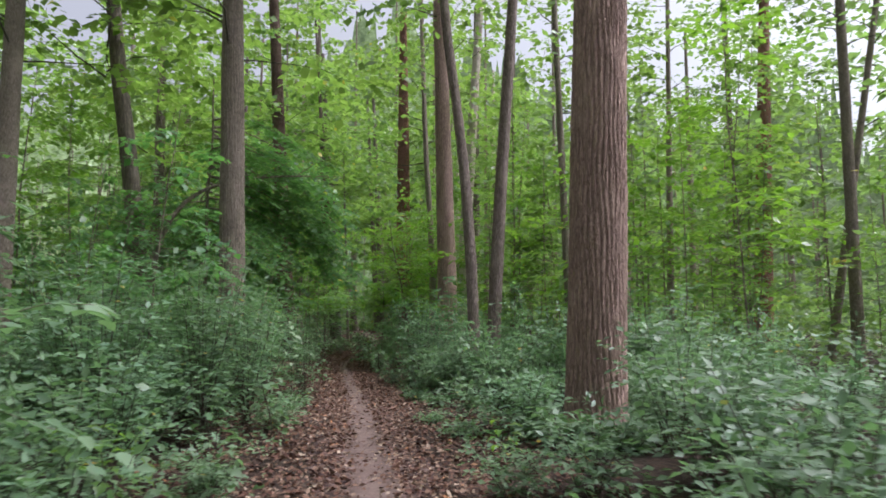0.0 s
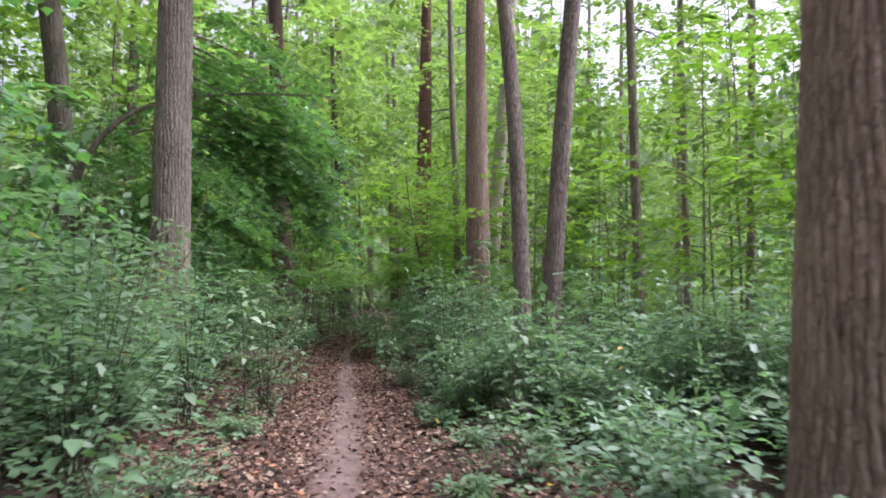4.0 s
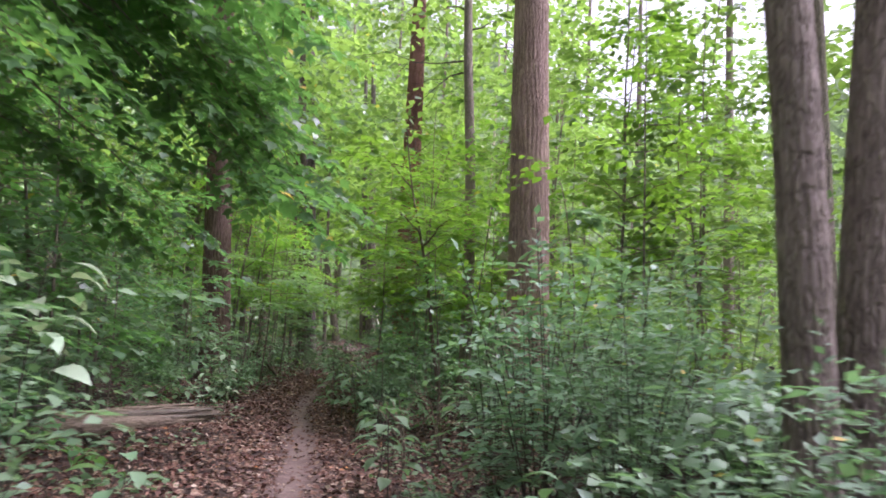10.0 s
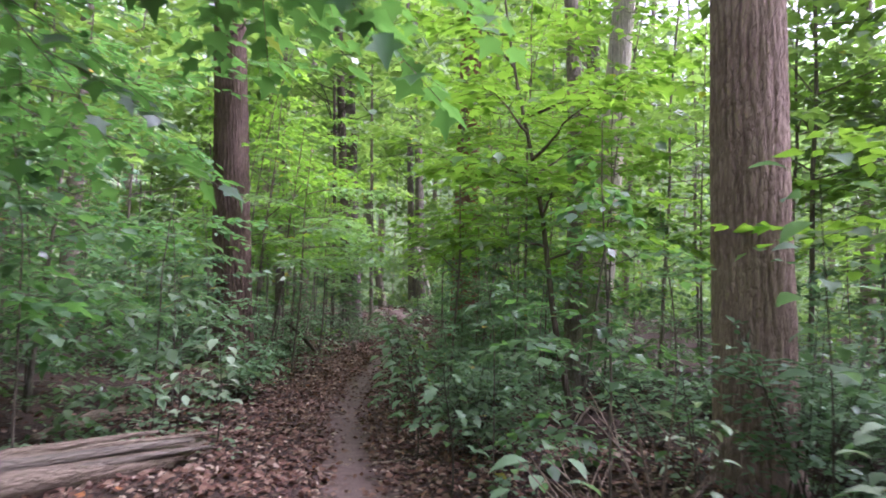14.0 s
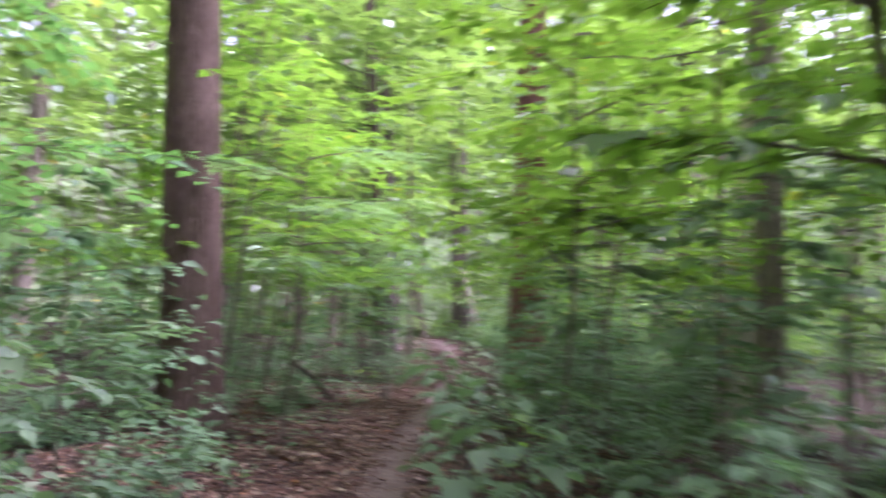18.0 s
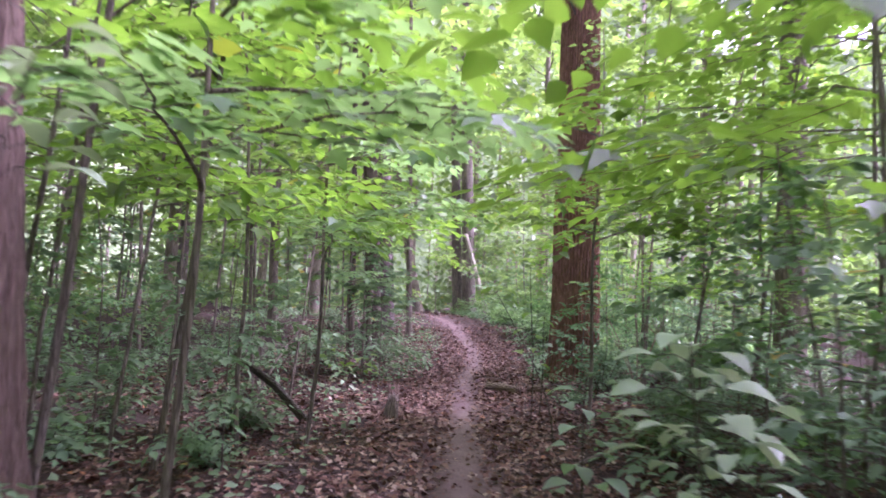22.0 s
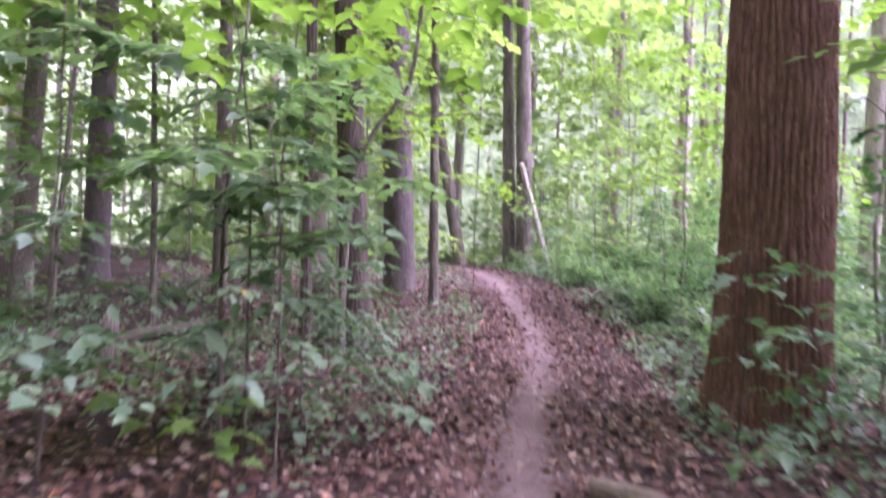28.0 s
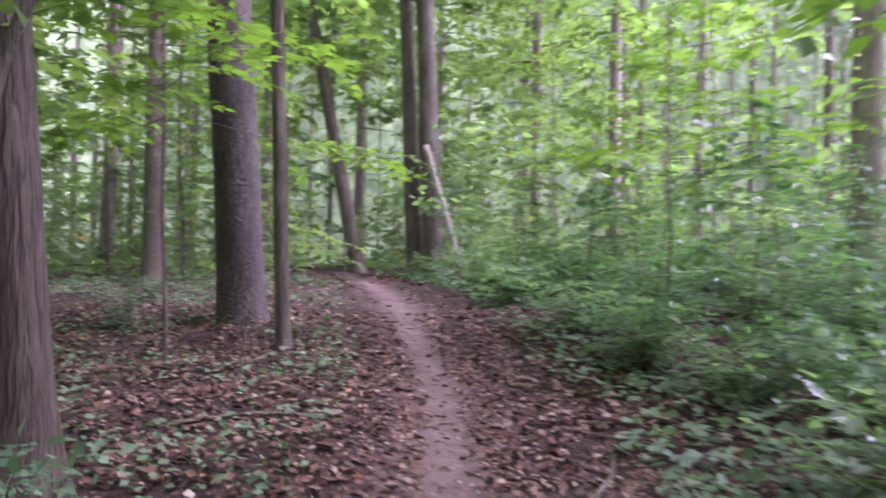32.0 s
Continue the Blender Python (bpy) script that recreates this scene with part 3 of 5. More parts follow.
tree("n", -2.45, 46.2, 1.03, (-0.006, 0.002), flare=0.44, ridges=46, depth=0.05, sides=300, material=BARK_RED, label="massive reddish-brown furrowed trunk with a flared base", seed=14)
tree("o", 2.0, 46.1, 0.66, (0.006, -0.003), ridges=30, depth=0.012, sides=70, material=BARK_DARK, label="dark thick forest tree with ridged bark", seed=15)
tree("p", -5.38, 67.2, 0.66, (-0.052, -0.002), flare=0.2, ridges=26, depth=0.015, sides=60, material=BARK_BEND, label="grey-brown tree of a close pair at the bend", seed=16)
tree("u", -5.98, 67.6, 0.52, (-0.052, -0.002), flare=0.2, ridges=26, depth=0.015, sides=60, material=BARK_BEND, label="slimmer grey-brown tree of a close pair at the bend", seed=26)
tree("v", -8.6, 73.6, 0.6, (-0.2, 0.0), depth=0.0, material=BARK_DARK, label="dark tree leaning far over beyond the bend", seed=27)
tree("q", -7.98, 55.87, 0.75, (-0.063, -0.016), flare=0.18, ridges=30, depth=0.012, sides=70, material=BARK_PURPLE, label="thick purple-grey forest tree with flaky bark", seed=17)
smooth_tree = tree("r", -7.13, 48.62, 0.40, (-0.067, -0.026), flare=0.45, depth=0.004, sides=64, material=BARK_SMOOTH, label="smooth grey-brown tree with a forked side stem", seed=18)
tree("s", -6.88, 53.92, 0.20, (-0.037, -0.009), flare=0.3, depth=0.004, sides=40, material=BARK_DARK, label="thin dark tree beside the path", seed=19, height=14)
tree("x", -7.62, 47.9, 0.15, (-0.036, 0), (0.05, 0), material=BARK_SMOOTH, depth=0.003, label="slim grey-brown tree near thin poles", seed=22)
tree("z", 4.9, 53.2, 0.26, (0.02, 0), material=BARK_DARK, depth=0.0, label="slim dark forest tree", seed=23)
BACK = []


def back_tree(x, y, width, lean, material):
    far = y > 75 or (y > 66 and not -2 < x < 10)
    BACK.append(tree("more", x, y, width / (2.0 if far else 1.0), (lean, 0.0), depth=0.0, sides=24, material=material, label="forest tree standing back among the woods", seed=30 + len(BACK), size=2.0 if far else 1.0))


back_tree(-10.3, 17.1, 0.55, 0.0, BARK_GREY)
back_tree(-12.2, 31.7, 0.5, -0.02, BARK_DARK)
back_tree(12.7, 22.7, 0.4, 0.0, BARK_GREY)
back_tree(12.9, 24.9, 0.3, 0.18, BARK_GREY)
back_tree(4.0, 60.1, 0.55, 0.01, BARK_PALE)
back_tree(1.5, 73.7, 0.5, 0.0, BARK_PALE)
back_tree(-15.0, 54.7, 0.6, 0.0, BARK_PURPLE)
back_tree(-13.2, 49.9, 0.35, 0.03, BARK_GREY)
back_tree(-11.1, 52.9, 0.3, -0.02, BARK_DARK)
back_tree(0.9, 71.2, 0.4, 0.0, BARK_GREY)
back_tree(2.5, 66.7, 0.32, 0.02, BARK_PALE)
back_tree(9.5, 31.0, 0.3, 0.02, BARK_GREY)
back_tree(11.0, 44.0, 0.5, 0.0, BARK_GREY)
back_tree(-14.5, 41.0, 0.5, 0.0, BARK_GREY)
back_tree(-16.0, 24.0, 0.45, 0.0, BARK_GREY)
back_tree(7.0, 5.0, 0.6, 0.0, BARK_GREY)
back_tree(-7.0, 2.0, 0.5, 0.0, BARK_GREY)
# The next two stand unseen behind the start, added to close in the light.
back_tree(3.5, -6.0, 0.6, 0.0, BARK_GREY)
back_tree(-4.5, -9.0, 0.6, 0.0, BARK_GREY)
back_tree(-12.0, 62.0, 0.5, 0.0, BARK_GREY)
back_tree(-17.0, 70.0, 0.5, 0.02, BARK_GREY)
# Added so that its full crown shades the crest of the path.
back_tree(3.4, 57.4, 0.4, 0.0, BARK_GREY)
back_tree(8.0, 68.0, 0.5, 0.0, BARK_GREY)
back_tree(10.5, 56.0, 0.5, 0.0, BARK_GREY)
back_tree(-1.0, 80.0, 0.4, 0.0, BARK_GREY)
back_tree(-13.5, 78.0, 0.5, 0.0, BARK_GREY)
back_tree(-18.0, 88.0, 0.5, 0.0, BARK_GREY)
back_tree(5.0, 84.0, 0.4, 0.0, BARK_GREY)
back_tree(12.0, 78.0, 0.5, 0.0, BARK_GREY)
back_tree(-6.0, 92.0, 0.5, 0.0, BARK_GREY)
back_tree(-23.0, 62.0, 0.5, 0.0, BARK_GREY)
back_tree(17.0, 66.0, 0.5, 0.0, BARK_GREY)
back_tree(-20.0, 46.0, 0.5, 0.0, BARK_GREY)
back_tree(17.0, 50.0, 0.5, 0.0, BARK_GREY)
back_tree(0.0, 97.0, 0.5, 0.0, BARK_GREY)
back_tree(-12.0, 99.0, 0.5, 0.0, BARK_GREY)

# ---- slender understorey trees ----
YOUNG = {}


def young_of(kind):
    if kind not in YOUNG:
        make = dict(kind[1])
        mat = make.pop("mat")
        height = make.pop("height")
        stem_width, shape = make.pop("stem", 0.05), make.pop("shape", "plain")
        rng = np.random.default_rng(make["seed"])
        z = np.linspace(-0.1, height, 14)
        sway = np.cumsum(np.cumsum(rng.normal(0, 0.012, (14, 2)), 0) + rng.normal(0, 0.012, (14, 2)), 0)
        sway = (sway - sway[0]) * height / 6
        make["stem"] = lambda h: (float(np.interp(h, z, sway[:, 0])), float(np.interp(h, z, sway[:, 1])))
        wood, leaves = tree_top(**make)
        wood.tube(np.stack([sway[:, 0], sway[:, 1], z], 1), np.linspace(stem_width * 0.5, 0.006, 14), 6)
        YOUNG[kind] = wood.mesh("stem", BARK_DARK), leaves.mesh("foliage", mat, shape)
    return YOUNG[kind]


def kind_of(name, **make):
    return name, tuple(sorted(make.items(), key=lambda kv: kv[0]))


YOUNG_KINDS = [
    kind_of("a", seed=1, low=1.6, high=6.5, reach=1.9, limbs=24, twigs=10, size=0.155, gap=0.085, mat=LEAF_BRIGHT, height=6.8, slim=0.85, thick=0.018, up=0.2, sag=0.12, spread=0.24, twig_wood=False),
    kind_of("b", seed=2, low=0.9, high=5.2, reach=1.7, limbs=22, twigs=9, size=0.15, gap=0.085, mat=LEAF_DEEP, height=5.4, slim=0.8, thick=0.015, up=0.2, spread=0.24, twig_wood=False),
    kind_of("c", seed=3, low=2.3, high=8.0, reach=2.3, limbs=24, twigs=9, size=0.165, gap=0.09, mat=LEAF_BRIGHT, height=8.4, stem=0.05, slim=0.85, thick=0.014, up=0.2, sag=0.12, spread=0.24, twig_wood=False),
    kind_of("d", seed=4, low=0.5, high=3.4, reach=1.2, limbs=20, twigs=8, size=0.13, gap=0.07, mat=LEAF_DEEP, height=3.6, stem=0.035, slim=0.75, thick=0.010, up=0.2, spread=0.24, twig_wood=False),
    kind_of("e", seed=5, low=3.0, high=10.5, reach=2.7, limbs=28, twigs=10, size=0.21, gap=0.12, mat=LEAF_FAR, height=11, stem=0.08, slim=0.8, thick=0.0195, spread=0.3, twig_wood=False),
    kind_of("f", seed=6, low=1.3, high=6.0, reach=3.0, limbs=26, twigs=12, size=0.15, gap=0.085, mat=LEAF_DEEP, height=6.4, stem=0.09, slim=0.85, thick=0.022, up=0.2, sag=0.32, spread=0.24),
    kind_of("g", seed=7, low=0.6, high=3.0, reach=1.2, limbs=17, twigs=7, size=0.135, gap=0.085, mat=LEAF_HERB, height=3.2, stem=0.03, slim=0.8, thick=0.010, up=0.15, sag=0.15, spread=0.22, shape="fine", twig_wood=False),
    kind_of("h", seed=8, low=0.5, high=7.0, reach=2.4, limbs=32, twigs=10, size=0.20, gap=0.11, mat=LEAF_FAR, height=7.4, stem=0.05, slim=0.8, thick=0.018, spread=0.3, twig_wood=False),
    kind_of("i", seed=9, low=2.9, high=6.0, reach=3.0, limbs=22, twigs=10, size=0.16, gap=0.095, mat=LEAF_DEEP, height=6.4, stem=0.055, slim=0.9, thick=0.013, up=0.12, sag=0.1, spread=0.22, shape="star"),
    kind_of("j", seed=10, low=2.5, high=6.2, reach=2.7, limbs=22, twigs=9, size=0.165, gap=0.095, mat=LEAF_BRIGHT, height=6.6, stem=0.055, slim=0.9, thick=0.012, up=0.12, sag=0.08, spread=0.22, shape="star"),
    kind_of("k", seed=13, low=2.3, high=8.0, reach=2.3, limbs=24, twigs=9, size=0.16, gap=0.09, mat=LEAF_BRIGHT, height=8.4, stem=0.05, slim=0.85, thick=0.014, up=0.2, sag=0.12, spread=0.24, shape="fine", twig_wood=False),
]
REACH = (1.9, 1.7, 2.3, 1.2, 2.7, 3.0, 1.2, 2.4, 3.0, 2.7, 2.3)
LOWEST = (1.6, 0.9, 2.3, 0.5, 3.0, 1.3, 0.6, 0.5, 2.9, 2.5, 2.3)
YOUNG_LABELS = ["slender young maple with bright yellow-green leaves", "young tree with dark green layered leaves", "tall thin sapling with flat sprays of bright leaves",
                "small sapling with deep green leaves in the undergrowth", "thin pole-like tree with light green leaves high up", "spreading understorey maple with drooping dark leafy boughs", "low sapling with flat sprays of pale green leaves", "leafy young tree green from the ground up", "maple with leafy boughs hanging over the path", "young maple with bright leaves arching over the path", "tall thin sapling with sprays of bright rounded leaves"]


def young_tree(kind, x, y, turn=0.0, size=1.0):
    room = REACH[kind] * size * 1.28 + 0.4 if LOWEST[kind] * size < 2.3 else 1.6
    off = x - float(trail_x(y))
    if abs(off) < room and -3 < y < 47:
        x += math.copysign(room, off) - off
    stem, foliage = young_of(YOUNG_KINDS[kind])
    root = new("young_tree")
    root.matrix_basis = pose(x, y, float(land(x, y)) - 0.01, 0, 0, turn) @ Matrix.Scale(size, 4)
    tagged(root, YOUNG_LABELS[kind], "tree", "understorey saplings")
    hang("stem", stem, root)
    tagged(hang("foliage", foliage, root), kind="stuff")
    return root


def clear_of_trail(x, y, room):
    return abs(x - float(trail_x(y))) > room


dice = random.Random(7)
TAKEN = []


def scatter(count, x_range, y_range, room, apart, tries=30):
    """Places off the trail, none nearer than apart to another of the same call."""
    places = []
    for _ in range(count):
        for _ in range(tries):
            x, y = dice.uniform(*x_range), dice.uniform(*y_range)
            x += float(trail_x(y))
            if not clear_of_trail(x, y, room) or any((x - a) ** 2 + (y - b) ** 2 < apart ** 2 for a, b in places):
                continue
            if any((x - a) ** 2 + (y - b) ** 2 < r * r for a, b, r in TAKEN):
                continue
            places.append((x, y))
            break
    return places


TAKEN += [(-3.2, 15.0, 0.6), (0.85, 4.2, 0.6), (1.0, 5.0, 0.6), (1.75, 8.6, 0.8), (1.45, 7.2, 0.75), (1.15, 5.8, 0.6), (2.0, 9.8, 0.9), (-5.0, 17.9, 0.7), (0.2, 25.5, 0.8), (0.8, 17.8, 0.5), (1.2, 18.2, 0.5), (-7.0, 33.8, 0.9), (-2.4, 46.8, 1.1), (2.0, 46.1, 0.8), (-7.1, 48.6, 0.6), (-8.1, 55.9, 0.9)]
# the ones that stand out by the trail
young_tree(5, -6.8, 25.2, 80, 1.0)
young_tree(5, -9.6, 30.0, 140, 0.9)
young_tree(1, -8.2, 24.0, 140, 1.1)
young_tree(1, -7.2, 14.5, 60, 0.9)
young_tree(10, -2.1, 33.3, 0, 1.0)
young_tree(10, -0.7, 29.4, 50, 0.95)
young_tree(6, -1.2, 29.7, 200, 1.0)
young_tree(10, -6.8, 34.8, 0, 0.9)
young_tree(10, -7.0, 36.3, 90, 0.9)
young_tree(10, -2.0, 40.6, 0, 0.9)
young_tree(10, -1.2, 35.2, 150, 1.0)
young_tree(10, -8.0, 36.0, 0, 0.9)
young_tree(10, -7.9, 38.3, 120, 0.95)
young_tree(10, -1.8, 38.5, 30, 0.9)
young_tree(4, -1.2, 45.1, 0, 0.8)
young_tree(4, -1.5, 43.6, 80, 0.8)
young_tree(4, -8.1, 42.1, 0, 0.8)
young_tree(0, 0.0, 31.6, 0, 0.9)
young_tree(4, -8.2, 49.8, 0, 0.8)
young_tree(0, 1.4, 23.7, 0, 1.0)
young_tree(6, 0.2, 21.7, 0, 1.0)
young_tree(6, -6.4, 43.5, 30, 0.95)
young_tree(6, -7.4, 42.6, 100, 0.9)
young_tree(6, -1.7, 28.6, 60, 0.8)
young_tree(3, -1.2, 24.6, 100, 0.8)
young_tree(3, -7.2, 25.8, 40, 0.9)
young_tree(3, -7.8, 28.0, 10, 1.0)
young_tree(3, -5.0, 19.6, 70, 0.9)
young_tree(10, -7.2, 41.0, 80, 1.0)
young_tree(8, -6.9, 25.6, 90, 1.0)
young_tree(6, -6.1, 43.0, 30, 0.7)
young_tree(6, -6.0, 29.3, 40, 0.85)
young_tree(6, -5.8, 27.7, 300, 0.75)
young_tree(9, -8.3, 53.6, 60, 1.15)
young_tree(9, -8.7, 49.4, 200, 1.1)
young_tree(9, -1.4, 30.3, 40, 1.0)
young_tree(9, -1.8, 34.8, 250, 0.95)
young_tree(9, -6.7, 37.4, 300, 0.95)
young_tree(6, -6.3, 25.4, 40, 0.95)
for y, turn, size in ((45.4, 10, 0.36), (46.2, 130, 0.4)):
    sapling = young_tree(6, -6.7 if turn == 10 else -7.3, y, turn, size)
    sapling.location.x = -9.6
young_tree(4, 3.0, 30.5, 15, 1.15)
young_tree(4, 5.6, 33.0, 75, 1.25)
young_tree(4, 2.2, 36.5, 135, 1.2)
young_tree(4, 7.6, 27.4, 195, 1.15)
young_tree(4, 9.2, 33.4, 255, 1.25)
young_tree(4, 4.4, 40.5, 315, 1.25)
young_tree(4, 12.0, 29.0, 45, 1.3)
young_tree(6, -7.3, 25.0, 140, 1.0)
young_tree(6, -5.7, 26.9, 240, 0.85)
young_tree(6, -6.9, 23.6, 340, 0.9)
young_tree(6, -1.7, 31.9, 20, 0.6)
young_tree(6, -2.0, 33.6, 120, 0.65)
young_tree(6, -1.6, 26.2, 220, 0.6)
for n, (off, y, size, near) in enumerate(((1.2, 25.2, 0.55, 1.2), (1.3, 31.2, 0.62, 2.9), (0.95, 30.4, 0.48, 2.4), (0.92, 28.3, 0.45, 0.92), (0.95, 33.8, 0.48, 2.6), (0.95, 26.2, 0.42, 0.95), (1.25, 34.6, 0.6, 2.3), (1.3, 37.2, 0.62, 2.5), (-1.25, 33.4, 0.58, -2.9), (-1.35, 36.2, 0.62, -2.0), (-1.3, 40.6, 0.6, -2.5))):
    sapling = young_tree(6, float(trail_x(y)) + off * 1.8, y, 67 * n, size)
    sapling.location.x = float(trail_x(y)) + near
# The last group is unseen, added behind the start to close in the light.
for kinds, count, xs, ys, room, apart in (((2, 4, 7, 0), 15, (7, 18), (16, 40), 2.6, 2.0), ((0, 6, 2), 7, (4, 9), (24, 40), 2.4, 1.8), ((1, 3, 2, 5), 26, (-14, -3), (9, 34), 2.8, 1.5), ((4, 4, 2), 12, (-14, -2), (38, 64), 2.6, 1.4),
                                          ((4, 7, 4, 7), 30, (-20, 20), (60, 92), 2.4, 1.6), ((7, 2, 4), 13, (12, 25), (4, 64), 3, 1.8), ((7, 1, 4), 18, (-25, -10), (4, 64), 3, 1.8), ((4, 2), 5, (3, 12), (40, 66), 2.6, 2.0), ((3, 6, 3), 14, (-9, -2), (2, 30), 2.4, 1.4), ((4, 2), 5, (-14, 14), (-14, -4), 3.5, 2.5)):
    for x, y in scatter(count, xs, ys, room, apart):
        young_tree(dice.choice(kinds), x, y, dice.uniform(0, 360), dice.uniform(0.8, 1.2))
for kinds, count, xs, ys, room, apart, low, high in (((4,), 12, (-14, -5), (24, 50), 4.5, 2.2, 1.15, 1.4), ((3, 6, 6, 3), 44, (-8, 8), (27, 46), 1.9, 0.9, 0.5, 0.9), ((6, 3, 2), 15, (1.8, 6), (36, 46), 2.0, 0.9, 0.6, 1.0)):
    for x, y in scatter(count, xs, ys, room, apart):
        young_tree(dice.choice(kinds), x, y, dice.uniform(0, 360), dice.uniform(low, high))
for x, y in scatter(4, (6, 12), (14, 23), 2.8, 1.4):
    young_tree(dice.choice((0, 2)), x, y, dice.uniform(0, 360), dice.uniform(0.9, 1.2))
for kinds, count, xs, ys, room, apart, low, high in (((3, 6, 3), 30, (1.8, 9), (49, 66), 2.0, 0.9, 0.6, 1.0),):
    for x, y in scatter(count, xs, ys, room, apart):
        young_tree(dice.choice(kinds), x, y, dice.uniform(0, 360), dice.uniform(low, high))
TAKEN += [(-5.2, 24.2, 1.7), (-4.2, 22.3, 1.1), (-5.8, 26.8, 1.3), (-4.6, 20.6, 0.8), (-0.6, 23.6, 1.0)]

# ---- shrubs along the trail ----
SHRUBS = []
for seed, stems, tall, wide, size, gap in ((21, 12, 1.2, 0.8, 0.115, 0.056), (22, 12, 1.5, 0.85, 0.11, 0.056), (23, 11, 0.9, 0.85, 0.12, 0.056), (24, 8, 0.5, 0.55, 0.14, 0.06), (25, 12, 1.85, 0.85, 0.105, 0.052), (26, 15, 2.7, 0.75, 0.095, 0.058), (27, 13, 0.95, 0.95, 0.14, 0.064)):
    wood, leaves = bush(seed, stems, tall, wide, size, gap)
    SHRUBS.append((wood.mesh("stem", TWIG), leaves.mesh("foliage", {24: LEAF_HERB, 27: LEAF_PALE}.get(seed, LEAF_SHRUB))))
SHRUB_LABELS = ["waist-high leafy shrub beside the path", "dense small-leaved shrub in the undergrowth", "low spreading shrub with green leaves", "knee-high green plant among leaf litter", "tall loose shrub with many thin stems", "head-high shrub of upright stems with small pale leaves", "loose pale green shrub leafy down to the litter"]


def shrub(kind, x, y, size=1.0):
    stems, leaves = SHRUBS[kind]
    root = new("shrub")
    root.matrix_basis = pose(x, y, float(land(x, y)) - 0.01, 0, 0, dice.uniform(0, 360)) @ Matrix.Scale(size, 4)
    tagged(root, SHRUB_LABELS[kind], "shrub", "undergrowth shrubs")
    tagged(hang("stem", stems, root), kind="stuff")
    tagged(hang("foliage", leaves, root), kind="stuff")


for kinds, count, xs, ys, room, apart, low, high in (((0, 1, 2, 4), 84, (-7, -1.2), (2.2, 25), 1.5, 0.62, 0.75, 1.05), ((0, 1, 2, 4), 88, (1.2, 8), (2.2, 27), 1.5, 0.62, 0.75, 1.05), ((2, 3, 3), 24, (-1.5, 1.5), (3, 24), 1.0, 0.5, 0.4, 0.65),
                                                     ((3, 2, 0, 3), 40, (-7, 7), (25, 45), 1.5, 0.8, 0.5, 0.95), ((0, 2, 3), 16, (2.2, 6), (36, 45), 1.8, 0.8, 0.7, 1.0), ((6, 6, 6), 46, (2.0, 9), (47, 66), 1.9, 0.75, 0.85, 1.2), ((3, 2), 14, (-9, -1.6), (36, 64), 1.8, 1.2, 0.5, 0.8)):
    for x, y in scatter(count, xs, ys, room, apart):
        if not (19.8 < y < 25.5 and 0 < x - float(trail_x(y)) < 2.7) and not (16.8 < y < 22.5 and -5.6 < x < -2.6):
            shrub(dice.choice(kinds), x, y, dice.uniform(low, high))

for x, y, kind, size in ((2.9, 7.6, 2, 0.8), (2.6, 6.4, 0, 0.75), (3.3, 8.9, 0, 0.8), (2.3, 5.2, 2, 0.8), (3.1, 10.8, 0, 0.85), (1.15, 10.3, 2, 0.75), (2.9, 12.2, 0, 0.9), (3.6, 6.9, 0, 0.9), (-2.2, 26.2, 0, 0.8), (-2.45, 27.8, 2, 0.8), (-8.3, 32.0, 0, 0.7)):
    shrub(kind, x, y, size)
for x, y, kind, size in ((1.5, 9.0, 3, 0.9), (1.9, 8.85, 3, 0.95), (2.3, 9.0, 3, 0.9), (1.2, 9.5, 3, 0.85), (2.65, 9.5, 3, 0.95), (-2.9, 9.0, 5, 1.0), (-3.4, 9.9, 5, 1.1), (-2.7, 10.3, 5, 0.9), (-3.8, 8.5, 5, 1.0), (-4.6, 9.4, 5, 1.1), (-0.55, 19.2, 5, 1.0), (-0.1, 18.5, 5, 0.8), (-0.75, 20.4, 5, 0.85), (0.3, 19.8, 5, 0.95), (-3.2, 11.6, 5, 0.85), (-3.8, 12.8, 5, 0.95), (-4.5, 11.2, 5, 0.9), (-3.3, 13.9, 5, 0.85), (-5.5, 12.6, 5, 0.9), (-4.6, 14.8, 5, 0.9), (-6.3, 14.0, 5, 0.9), (-3.0, 16.0, 5, 0.75), (2.8, 14.6, 5, 0.75), (3.9, 13.6, 5, 0.8), (4.9, 15.0, 5, 0.85), (0.2, 16.4, 5, 0.65), (5.8, 13.2, 5, 0.8), (-5.4, 19.8, 4, 1.0), (-5.0, 18.8, 1, 1.0), (1.0, 13.6, 1, 1.0), (0.7, 15.0, 4, 0.85)):
    shrub(kind, x, y, size)
for count, xs, ys in ((12, (-6, -2.4), (8, 17)), (10, (2.6, 6.5), (12, 19))):
    for x, y in scatter(count, xs, ys, 2.2, 0.8):
        shrub(dice.choice((1, 4)), x, y, dice.uniform(1.1, 1.35))

